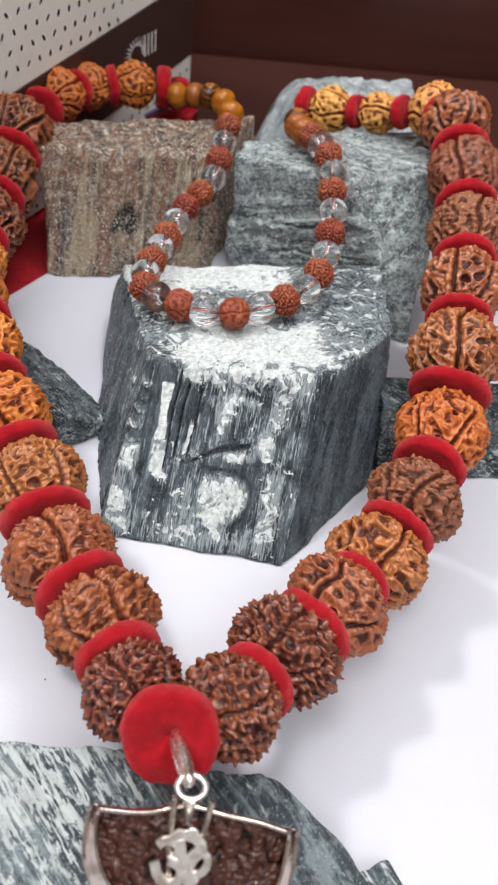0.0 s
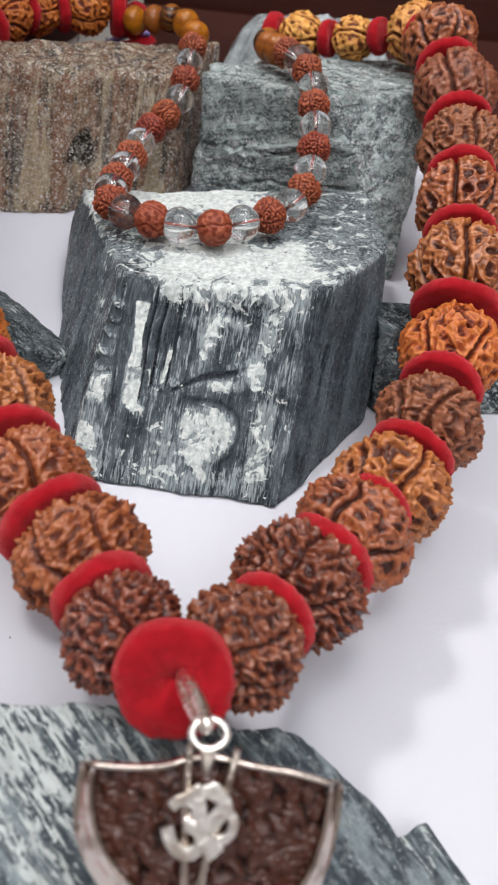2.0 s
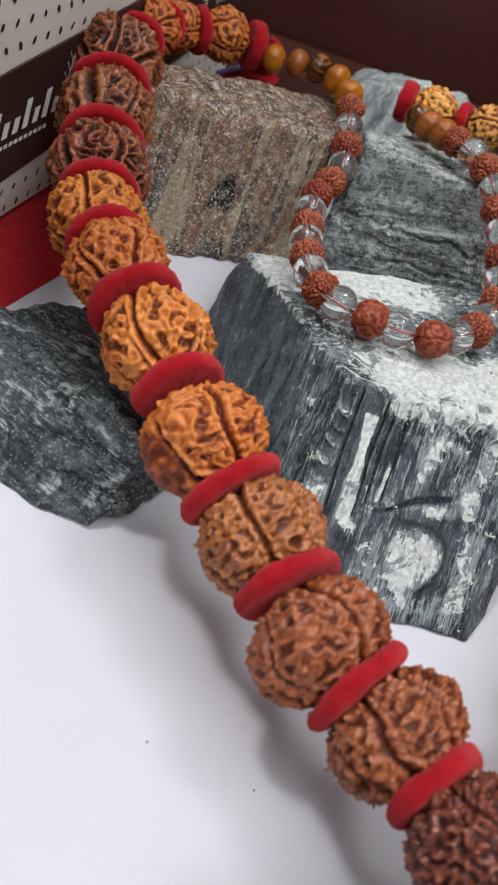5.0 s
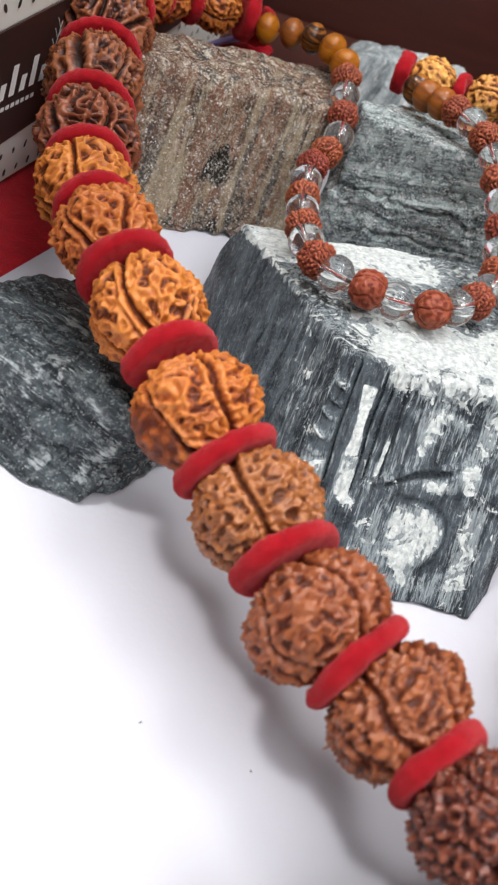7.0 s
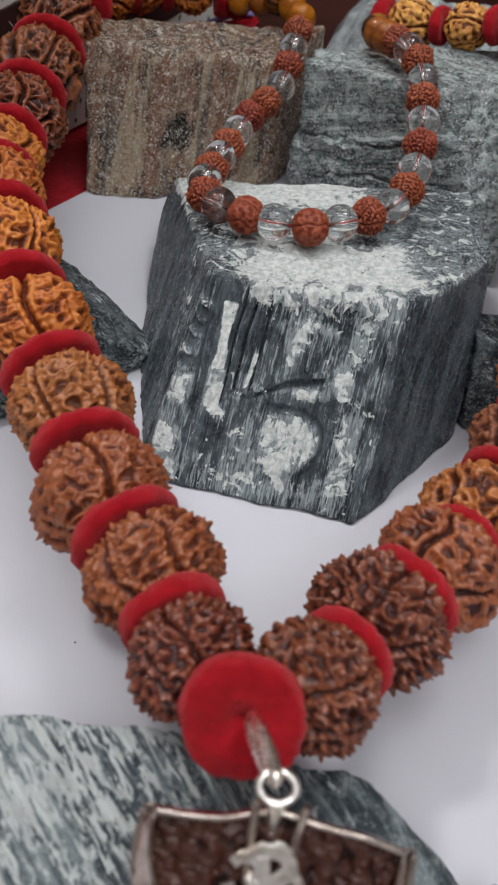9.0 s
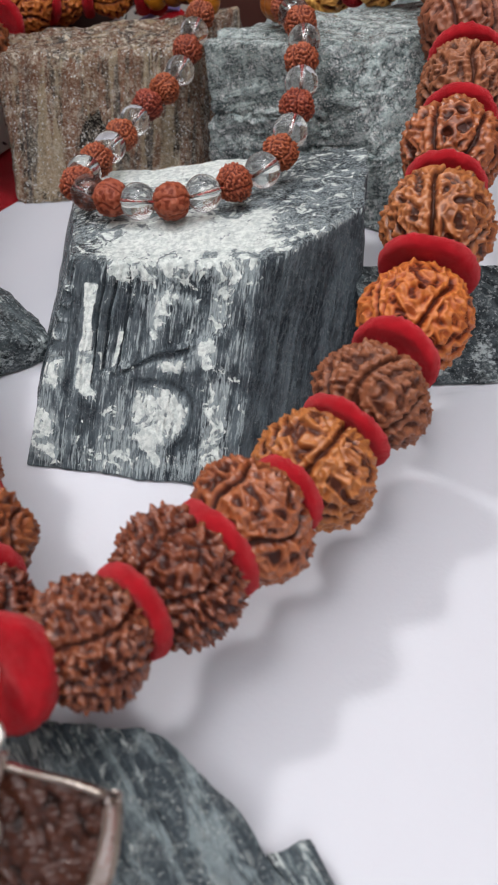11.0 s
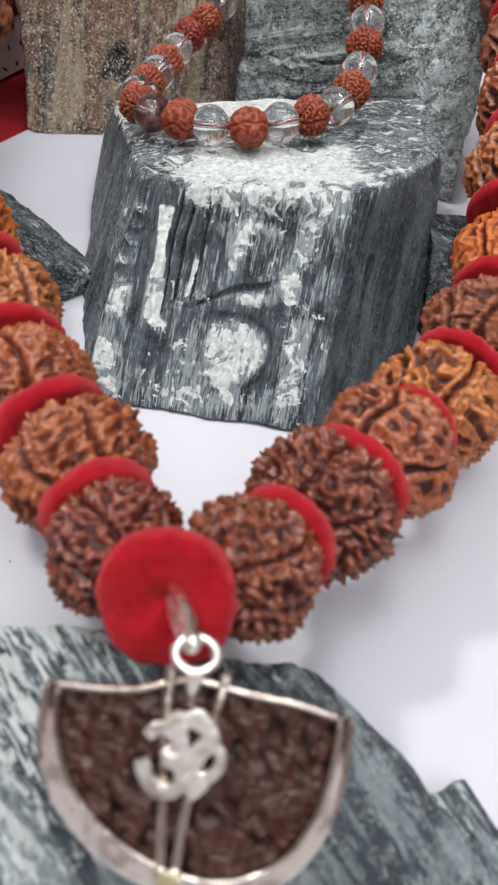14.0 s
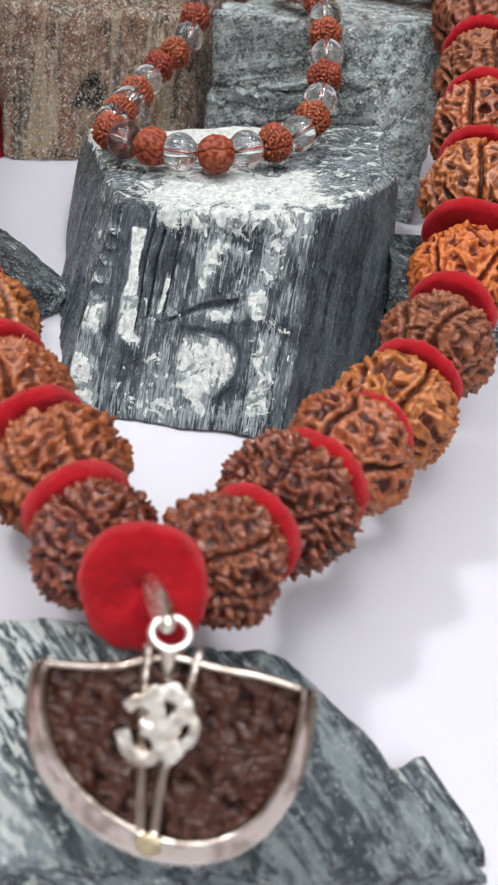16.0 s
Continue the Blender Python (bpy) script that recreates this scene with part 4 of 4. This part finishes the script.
KNOT = np.array((0.0005, 0.0745, 0.0365))


# how fine the net of ridges is on each kind of seed
PITCH = {"golden_seed": 22.0, "pale_golden_seed": 16.0, "brown_seed": 27.0, "amber_brown_seed": 22.0, "rust_seed": 21.0, "deep_brown_seed": 18.0, "dark_seed": 29.0, "ashen_seed": 26.0}


def string_of_seeds(rows, seed, start):
    """The seeds of one side of the mala, with a felt disc between each two."""
    c = np.array([r[:3] for r in rows])
    ends = np.concatenate([[start], c, [2 * c[-1] - c[-2]]])
    for i, (x, y, z, r, material, lobes, knobs) in enumerate(rows):
        axis = ends[i + 2] - ends[i]
        gap = min(np.linalg.norm(ends[i + 2] - ends[i + 1]), np.linalg.norm(c[i] - c[i - 1]) if i else 9)
        half = min(max((gap - 0.0024) / 2 * 1.06, 0.74 * r), 0.96 * r)
        near = i < 9
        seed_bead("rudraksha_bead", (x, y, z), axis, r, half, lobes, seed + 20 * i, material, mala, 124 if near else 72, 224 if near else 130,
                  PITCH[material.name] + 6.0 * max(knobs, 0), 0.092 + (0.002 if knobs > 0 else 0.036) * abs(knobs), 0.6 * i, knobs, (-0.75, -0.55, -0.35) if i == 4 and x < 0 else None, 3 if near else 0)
        if i:
            between = (c[i] * rows[i - 1][3] + c[i - 1] * r) / (r + rows[i - 1][3])
            felt_disc("felt_disc", between, c[i] - c[i - 1], (0.90 if i == 6 else 0.62 if i == 3 and x > 0 else 0.76 if x > 0 else 0.83) * min(r, rows[i - 1][3]) + 0.0006, 0.0037, seed + 20 * i + 11, FELT, mala, dish=0.03)
    return c


left = string_of_seeds(LEFT, 1000, KNOT)
right = string_of_seeds(RIGHT, 3000, KNOT)
felt_disc("felt_disc", (-0.0215, 0.3425, 0.0410), (1, 0.1, 0), 0.0082, 0.0050, 71, FELT, mala)
felt_disc("felt_disc", (-0.0155, 0.3440, 0.0385), (1, 0.4, -0.4), 0.0066, 0.0050, 72, FELT, mala)
felt_disc("felt_disc", (0.0360, 0.3345, 0.0425), (1, -0.5, 0.1), 0.0072, 0.0050, 73, FELT, mala)
felt_disc("felt_disc", (-0.0009, 0.0718, 0.0367), (-0.09, -0.69, 0.68), 0.0095, 0.0050, 74, FELT, mala, "thick round red felt disc behind the pendant ring", dish=-0.10, dimple=0.22)
v, f = tube(curve_through(np.concatenate([left[::-1], [KNOT + (0, 0.004, -0.008)], right]), 6), 0.0009, 8)
mesh_ob("cord", v, f, THREAD, mala, "thin red cord through the seeds")

# ---- the silver pendant ----
P_TOP = np.array((0.0042, 0.0570, 0.0404))
P_X = unit((0.0345, -0.0025, -0.0012))
P_DOWN = unit(np.array((0.0, -0.74, -0.67)) - P_X * (P_X @ np.array((0.0, -0.74, -0.67))))
P_OUT = np.cross(P_DOWN, P_X)
if P_OUT[2] < 0:
    P_OUT = -P_OUT


def on_pendant(u, w, h=0.0):
    """A place on the pendant: metres to its right, down, and out from its back."""
    return P_TOP + P_X * u + P_DOWN * w + P_OUT * h


def bowl(t, grow=0.0):
    """The half-moon outline from its left corner round the bottom to its right corner, a little lopsided; t from 0 to 1."""
    a = np.pi * t
    return -(0.0157 + grow) * np.cos(a) * (1 + 0.03 * np.sin(a)), (0.0192 + grow) * np.sin(a) ** 0.80 - 0.0017 * np.sin(2 * a) + 0.0005


RIM = [(-0.0162, 0.0003), (-0.0116, 0.0003), (-0.0070, -0.0002), (-0.0035, -0.0014), (-0.0005, -0.0019), (0.0027, -0.0015), (0.0062, -0.0010), (0.0109, -0.0006), (0.0158, 0.0004)]


def inlay_mesh():
    rows, cols = 110, 200
    verts, relief = [], []
    for i in range(rows):
        for j in range(cols):
            u, w = bowl(0.004 + 0.992 * j / (cols - 1))
            s = i / (rows - 1)
            high = np.interp(u, [r[0] for r in RIM], [r[1] for r in RIM]) + 0.0003
            verts.append((u, high + (w - high) * s))
    flat = np.array(verts)
    # round grains side by side
    rng = np.random.default_rng(8)
    grid = np.array([(0.00175 * (i + 0.5 * (j % 2)), 0.0024 * j) for i in range(-11, 12) for j in range(10)])
    grid = grid + rng.normal(size=grid.shape) * 0.00045
    size = rng.uniform(0.0009, 0.0015, len(grid))
    lean = rng.normal(size=len(grid)) * 0.35
    dx, dy = flat[:, None, 0] - grid[None, :, 0], flat[:, None, 1] - grid[None, :, 1]
    far = np.hypot(dx + lean * dy, dy * 0.62) / size[None]
    relief = np.sqrt(np.clip(1 - far.min(1) ** 2, 0.02, 1))
    f2 = field(np.c_[flat * 200, np.zeros(len(flat))], 26, 34, 9, 0.3)
    edge = np.clip(1 - np.hypot(flat[:, 0] / 0.0168, (flat[:, 1] - 0.004) / 0.019) ** 4, 0, 1)
    swell = field(np.c_[flat * 200, np.zeros(len(flat))], 20, 9, 19, 0.4)
    h = 0.0012 + 0.0015 * edge + 0.00045 * relief + 0.0003 * swell * edge + 0.0001 * f2
    out = P_TOP + flat[:, :1] * P_X + flat[:, 1:] * P_DOWN + h[:, None] * P_OUT
    return out, grid_faces(rows, cols, False), relief


def band_mesh(path, wide, high, square):
    """Vertices and faces of a flat band with rounded edges along a path on the pendant, rows of u, w, h."""
    q = np.array([on_pendant(*r) for r in path])
    wide, high = np.broadcast_to(wide, len(q)), np.broadcast_to(high, len(q))
    tang = np.gradient(q, axis=0)
    tang /= np.linalg.norm(tang, axis=1)[:, None]
    side = np.cross(tang, P_OUT)
    side /= np.linalg.norm(side, axis=1)[:, None]
    a = np.linspace(0, 2 * np.pi, 14, endpoint=False)
    cs = np.sign(np.cos(a)) * np.abs(np.cos(a)) ** square
    sn = np.sign(np.sin(a)) * np.abs(np.sin(a)) ** square
    verts = (q[:, None] + side[:, None] * (cs / 2)[None, :, None] * wide[:, None, None] + P_OUT * (sn / 2)[None, :, None] * high[:, None, None]).reshape(-1, 3)
    return verts, grid_faces(len(q), 14, True).tolist() + [list(range(14)), list(range(len(verts) - 1, len(verts) - 15, -1))]


def strip(path, wide, high, name, parent, label="", square=0.5, material=None):
    verts, faces = band_mesh(path, wide, high, square)
    return mesh_ob(name, verts, faces, material or SILVER, parent, label, square > 0.3, at=tuple(P_TOP))


def bezel():
    """The silver wall round the inlay: a thin bright lip inside, sloping outwards and down."""
    turns = np.linspace(0.0, 1.0, 90)
    verts = []
    for t in turns:
        k = math.sin(math.pi * t)
        low = 0.0022 * (1 - 1.9 * k / (1 + 0.9 * k))
        wide = 0.0021 + 0.0024 * k * (1.15 - 0.5 * t)
        section = ((-0.0001, 0.0002 + low), (-0.0001, 0.0030), (0.0001, 0.0036), (0.0005, 0.0036), (0.0008, 0.0031), (0.45 * wide, 0.0028), (0.72 * wide, 0.0022),
                   (0.93 * wide, 0.0013 + 0.4 * low), (wide, 0.0007 + low), (0.98 * wide, 0.0001 + low), (0.8 * wide, -0.0008 + low), (0.0004, -0.0010 + low))
        for grow, h in section:
            verts.append(on_pendant(*bowl(t, grow), h))
    n = len(section)
    faces = grid_faces(len(turns), n, True).tolist() + [list(range(n)), list(range(len(verts) - 1, len(verts) - n - 1, -1))]
    return mesh_ob("pendant", verts, faces, BEZEL, mala, "half-moon silver pendant with a dark seed inlay and an om sign", at=tuple(P_TOP))


pendant = bezel()
strip(curve_through([(u, w, 0.0032) for u, w in RIM], 6), 0.0008, 0.0014, "top_rim", pendant, "", 0.5, BEZEL)
v, f, relief = inlay_mesh()
mesh_ob("seed_inlay", v, f, INLAY, pendant, "dark brown wrinkled half seed", at=tuple(P_TOP), attribute={"relief": relief})
strip(curve_through([(-0.0037, -0.0034, 0.0042), (-0.0036, 0.0028, 0.0046), (-0.0027, 0.0121, 0.0044), (-0.0020, 0.0194, 0.0036)], 10), 0.0011, 0.0011, "bar", pendant, "", 0.5, BEZEL)
strip(curve_through([(0.0026, -0.0035, 0.0042), (0.0016, 0.0027, 0.0046), (-0.0001, 0.0118, 0.0044), (-0.0004, 0.0194, 0.0036)], 10), 0.0011, 0.0011, "bar", pendant, "", 0.5, BEZEL)
strip(curve_through([(-0.0012, -0.0026, 0.0040), (-0.0011, -0.0008, 0.0034), (-0.0010, 0.0010, 0.0030)], 8), np.linspace(0.0022, 0.0006, 17), 0.0009, "hanger_tab", pendant)
strip([(0.0009 * math.cos(a) - 0.0008, 0.0207 + 0.0005 * math.sin(a), 0.0036) for a in np.linspace(0.2, 6.0, 14)], 0.0018, 0.0010, "solder_blob", pendant, "yellowed blob of solder where the bars meet", 0.5, SOLDER)


def om_sign():
    """The om sign as one cut plate of flat silver strokes lying on the bars."""
    strokes = (
        (((-5.4, 4.2), (-4.4, 3.3), (-3.0, 3.3), (-1.9, 4.3), (-2.3, 5.7), (-3.3, 6.4)), 0.0015),
        (((-3.3, 6.4), (-1.6, 7.0), (-1.0, 8.5), (-1.8, 9.8), (-3.3, 10.0), (-4.8, 8.8), (-5.7, 6.8)), 0.0017),
        (((-2.2, 6.4), (-0.2, 6.7), (1.0, 5.4), (2.2, 4.6), (3.0, 5.6), (2.6, 7.3), (1.3, 8.2), (0.2, 8.0)), 0.0013),
        (((-3.2, 2.9), (-2.3, 2.3), (-0.5, 2.0), (0.9, 2.5), (1.7, 3.4), (1.7, 4.4)), 0.0018),
        (((1.7, 3.5), (0.1, 5.4), (-1.3, 6.5)), 0.0016),
        (((-1.9, 2.8), (-1.4, 4.5), (-1.0, 6.3)), 0.0015),
        (((-0.6, 8.0), (0.5, 9.1), (1.2, 9.8)), 0.0025),
        (((-2.6, 2.2), (-2.2, 1.7), (-1.8, 2.1)), 0.0014),
        (((-0.5, 1.7), (0.0, 1.3), (0.5, 1.8)), 0.0016),
    )
    verts, faces = [], []
    for i, (points, wide) in enumerate(strokes):
        path = curve_through([(x / 1000, y / 1000, 0.0054 + 0.00006 * i) for x, y in points], 8)
        v, f = band_mesh(path, wide, 0.0008, 0.25)
        faces += [[k + len(verts) for k in face] for face in f]
        verts += v.tolist()
    mesh_ob("om_sign", verts, faces, SILVER, pendant, "flat bright silver om sign", False, at=tuple(P_TOP))


om_sign()
# rings that hang it from the felt disc
ring = [on_pendant(-0.0012 + 0.0024 * math.cos(a), -0.0046 + 0.0019 * math.sin(a), 0.0024 + 0.0004 * math.sin(a)) for a in np.linspace(0, 2 * np.pi, 40, endpoint=False)]
v, f = tube(ring, 0.00054, 12, True)
mesh_ob("bail_ring", v, f, SILVER, pendant, at=tuple(P_TOP))
link_top, link_low = np.array((0.0000, 0.0702, 0.0402)), np.array((0.0028, 0.0596, 0.0462))
axis = link_low - link_top
out = unit(np.cross(axis, P_X))
if out[2] < 0:
    out = -out
loop = [(link_top + link_low) / 2 + axis * 0.52 * math.cos(a) + (out * 0.0011 + P_X * 0.0002) * math.sin(a) for a in np.linspace(0, 2 * np.pi, 44, endpoint=False)]
v, f = tube(loop, 0.00096, 12, True)
mesh_ob("link", v, f, BRIGHT_SILVER, pendant, at=tuple(P_TOP))


# ---- the small necklace ----
necklace = thing("bead_necklace", (0.01, 0.24, 0.0), "small necklace of red seeds, clear quartz and tiger eye", "necklace")


def round_bead(name, centre, axis, radius, material, parent, squash=1.0, cols=40, rows=26):
    la = np.linspace(0.16, np.pi - 0.16, rows)
    lo = np.linspace(0, 2 * np.pi, cols, endpoint=False)
    la, lo = [g.ravel() for g in np.meshgrid(la, lo, indexing="ij")]
    p = np.stack([np.sin(la) * np.cos(lo), np.sin(la) * np.sin(lo), np.cos(la) * squash], 1) * radius
    hole = 0.0004
    first = np.stack([np.cos(lo[:cols]) * hole, np.sin(lo[:cols]) * hole, np.full(cols, squash * radius * 0.97)], 1)
    inner = first * np.array([1, 1, -1])
    v = np.concatenate([first, p, inner])
    faces = grid_faces(rows + 2, cols, True)[:, ::-1]
    last = (rows + 1) * cols
    j = np.arange(cols)
    k = (j + 1) % cols
    bore = np.stack([j, k, last + k, last + j], 1)
    v = v @ axes_for(axis).T + np.array(centre)
    return mesh_ob(name, v, np.concatenate([faces, bore]), material, parent, at=tuple(centre))


# the run of the string, from the tiger eye beads over the brown block, round the front, to those over the grey block
STRING = [
    (-0.0150, 0.3345, 0.0418), (-0.0078, 0.3300, 0.0443), (-0.0020, 0.3250, 0.0468), (0.0030, 0.3180, 0.0480), (0.0060, 0.3100, 0.0474), (0.0052, 0.3010, 0.0466),
    (0.0039, 0.2925, 0.0446), (0.0026, 0.2835, 0.0425), (0.0010, 0.2755, 0.0395), (-0.0032, 0.2685, 0.0370), (-0.0078, 0.2620, 0.0350), (-0.0106, 0.2545, 0.0338),
    (-0.0130, 0.2452, 0.0338), (-0.0148, 0.2368, 0.0345), (-0.0166, 0.2272, 0.0356), (-0.0178, 0.2180, 0.0372), (-0.0172, 0.2090, 0.0386), (-0.0134, 0.2040, 0.0392),
    (-0.0064, 0.1994, 0.0402), (0.0004, 0.1976, 0.0402), (0.0092, 0.1957, 0.0414), (0.0166, 0.1990, 0.0414), (0.0238, 0.2037, 0.0414), (0.0304, 0.2106, 0.0410),
    (0.0346, 0.2178, 0.0420), (0.0369, 0.2254, 0.0440), (0.0384, 0.2330, 0.0470), (0.0394, 0.2416, 0.0496), (0.0392, 0.2492, 0.0524), (0.0398, 0.2576, 0.0544),
    (0.0386, 0.2662, 0.0560),
]
STRING += [(0.0364, 0.2730, 0.0562), (0.0340, 0.2806, 0.0552), (0.0318, 0.2872, 0.0536), (0.0300, 0.2950, 0.0515), (0.0305, 0.3050, 0.0490)]
KINDS = "TDKTT" + "rcrc" + "rrc" + "rcrcr" + "c" + "scscrcrcrcrcr" + "cr" + "DDK"
for i, place in enumerate(STRING):
    nxt, prv = STRING[min(i + 1, len(STRING) - 1)], STRING[max(i - 1, 0)]
    axis = np.array(nxt) - np.array(prv)
    kind = KINDS[i]
    if kind == "r":
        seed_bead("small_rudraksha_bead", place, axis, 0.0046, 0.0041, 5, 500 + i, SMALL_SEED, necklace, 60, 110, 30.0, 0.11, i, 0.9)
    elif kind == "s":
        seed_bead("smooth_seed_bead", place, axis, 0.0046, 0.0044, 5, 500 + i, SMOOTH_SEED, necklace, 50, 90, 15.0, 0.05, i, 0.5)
    elif kind == "c":
        round_bead("quartz_bead", place, axis, 0.0046, CRYSTAL, necklace, 0.97)
    else:
        round_bead("tiger_eye_bead", place, axis, 0.0049, {"T": TIGER, "D": TIGER_BROWN}.get(kind, TIGER_DARK), necklace, 0.78)
v, f = tube(curve_through(STRING, 5), 0.00028, 6)
mesh_ob("string", v, f, THREAD, necklace, "thin red thread seen through the quartz")


# ---- the printed box ----
def printed_box():
    """A dotted white carton with a dark band round it, standing askew behind the mala."""
    near, far = np.array((-0.1300, 0.1960)), np.array((-0.0128, 0.4130))
    run = far - near
    length = np.linalg.norm(run)
    along = np.array((*run / length, 0))
    out = np.array((along[1], -along[0], 0))
    base = np.array((*near, 0.0))
    box = thing("gift_box", (near[0], near[1], 0.0), "white carton printed with small dark dots and a dark brown band", "box")

    def slice_of(name, z0, z1, material, proud, label="", rise=0.0):
        bm = bmesh.new()
        bmesh.ops.create_cube(bm, size=1)
        for v in bm.verts:
            s, d, z = v.co.x + 0.5, v.co.y, v.co.z + 0.5
            p = base + along * (length * s + (proud if s > 0.5 else -proud)) + out * (proud if d > 0 else -0.09 - proud) + np.array((0, 0, z0 + (z1 - z0) * z + rise * s * length))
            v.co = p
        bmesh.ops.recalc_face_normals(bm, faces=bm.faces)
        bmesh.ops.bevel(bm, geom=bm.edges[:], offset=0.0004, segments=2, affect="EDGES")
        return part(name, bm, material, box, label, smooth=False)

    slice_of("body", 0.0, 0.190, BOX_WHITE, 0.0)
    slice_of("band", 0.0068, 0.0412, BOX_BROWN, 0.0004, "dark brown printed band", 0.085)

    def flat(name, shapes, material, label, proud):
        """Flat printed marks: each a ring of places along and up the face."""
        verts, faces = [], []
        for shape in shapes:
            faces.append(list(range(len(verts), len(verts) + len(shape))))
            verts += [base + along * s + out * proud + np.array((0, 0, z)) for s, z in shape]
        return mesh_ob(name, np.array(verts), faces, material, box, label, smooth=False)

    rng = np.random.default_rng(4)
    dots = []
    for i in range(int(length / 0.0062)):
        for j in range(30):
            s, z = 0.004 + 0.0062 * (i + 0.5 * (j % 2)), 0.003 + 0.0062 * j
            if 0.0055 < z - 0.085 * s < 0.0427 or z > 0.187 or s > length - 0.003:
                continue
            w, h, lean = 0.0006 + 0.0002 * rng.random(), 0.0010 + 0.0003 * rng.random(), 0.0004 * rng.normal()
            dots.append([(s + w * math.cos(a) + lean * math.sin(a), z + h * math.sin(a)) for a in np.linspace(0, 2 * np.pi, 8, endpoint=False)])
    tagged(flat("printed_dots", dots, INK, "small dark printed dots", 0.0002), kind="stuff")

    def bar(s0, s1, z0, z1):
        return [(s0, z0), (s1, z0), (s1, z1), (s0, z1)]

    rays = []
    centre = (0.1990, 0.0420)
    for a in np.linspace(-0.2, math.pi + 0.2, 13):
        c, s = math.cos(a), math.sin(a)
        rays.append([(centre[0] + 0.0042 * c - 0.0005 * s, centre[1] + 0.0034 * s + 0.0004 * c), (centre[0] + 0.0095 * c, centre[1] + 0.0075 * s), (centre[0] + 0.0042 * c + 0.0005 * s, centre[1] + 0.0034 * s - 0.0004 * c)])
    flat("printed_emblem", rays, WHITE_INK, "white printed sunburst emblem", 0.0008)
    marks = [bar(centre[0] + 0.006 + 0.0028 * i, centre[0] + 0.0070 + 0.0028 * i, 0.0390, 0.0480) for i in range(4)]
    marks += [bar(centre[0] - 0.008, centre[0] + 0.006, 0.0366, 0.0374)]
    flat("printed_mark", marks, WHITE_INK, "white printed marks beside the emblem", 0.0008)
    letters = []
    for i in range(12):
        at, foot = 0.0405 + 0.0048 * i, 0.0283 + 0.03 * (0.0048 * i - 0.04)
        tall = (0.0085, 0.0046, 0.0046, 0.0085, 0.0046)[i % 5]
        letters.append([(at, foot), (at + 0.0026, foot), (at + 0.0032, foot + tall), (at + 0.0006, foot + tall)])
    flat("printed_title", letters, WHITE_INK, "white printed title as plain bars", 0.0008)
    twig = [[(0.0980, 0.0330), (0.0986, 0.0328), (0.1010, 0.0440), (0.1004, 0.0440)]]
    for i, (a, b) in enumerate(((-1, 0.3), (1, 0.25), (-1, 0.55), (1, 0.6), (-1, 0.8))):
        x0, z0 = 0.0983 + 0.0024 * b, 0.0330 + 0.011 * b
        twig.append([(x0, z0), (x0 + 0.0004, z0 + 0.0001), (x0 + 0.0024 * a, z0 + 0.0036), (x0 + 0.0020 * a, z0 + 0.0036)])
    flat("printed_twig", twig, WHITE_INK, "white printed twig emblem", 0.0008)
    flat("printed_line", [bar(0.052 + 0.0024 * i, 0.052 + 0.0024 * i + 0.0017, 0.0247, 0.0260) for i in range(17)], WHITE_INK, "small white printed line as plain bars", 0.0008)


printed_box()


def folded_pouch():
    """A small red cloth pouch with a lilac edge, crumpled behind the brown block."""
    u, w = np.meshgrid(np.linspace(0, 1, 50), np.linspace(-1, 1, 30), indexing="ij")
    u, w = u.ravel(), w.ravel()
    p = np.stack([u * 3, w, 0 * u], 1)
    h = 0.0225 + 0.0100 * (1 - np.exp(-2.2 * u)) - 0.0016 * (w - 0.4) ** 2 + 0.0006 * field(p, 10, 4.5, 3)
    v = np.stack([-0.030 + 0.021 * u + 0.001 * field(p, 8, 4, 8), 0.3475 + 0.006 * w, h], 1)
    low = v * np.array([1, 1, 0]) + np.array([0, 0, 0.0005])
    n = len(v)
    f = grid_faces(50, 30, False)
    ring = np.concatenate([np.arange(30), 30 * np.arange(1, 50) + 29, n - 2 - np.arange(29), 30 * np.arange(48, 0, -1)])
    nxt = np.roll(ring, -1)
    pouch = mesh_ob("cloth_pouch", np.concatenate([v, low]), np.concatenate([f, f[:, ::-1] + n, np.stack([ring, nxt, nxt + n, ring + n], 1)]), CLOTH, at=(-0.02, 0.3475, 0))
    tagged(pouch, "crumpled red cloth pouch with a lilac edge behind the block", "pouch")
    path = curve_through([(-0.029, 0.3505, 0.0245), (-0.025, 0.3505, 0.0272), (-0.020, 0.3505, 0.0298), (-0.015, 0.3505, 0.0316), (-0.0095, 0.3500, 0.0322)], 8)
    v, f = tube(path, 0.0011, 8)
    mesh_ob("edging", v, f, LILAC, pouch, "lilac satin edging", at=(-0.02, 0.3475, 0))


folded_pouch()


def crumb(place, size, seed):
    """A tiny dark crumb fallen on the paper."""
    bm = bmesh.new()
    bmesh.ops.create_icosphere(bm, subdivisions=2, radius=size)
    rng = np.random.default_rng(seed)
    for v in bm.verts:
        v.co *= 0.75 + 0.4 * rng.random()
        v.co.z *= 0.6
    ob = part("crumb", bm, INK, None)
    ob.location = place
    tagged(ob, "tiny dark crumb lying on the white paper", "crumb", "crumbs on the paper")


crumb((-0.0317, 0.1019, 0.0002), 0.00020, 1)
crumb((-0.0518, 0.1099, 0.0002), 0.00020, 2)
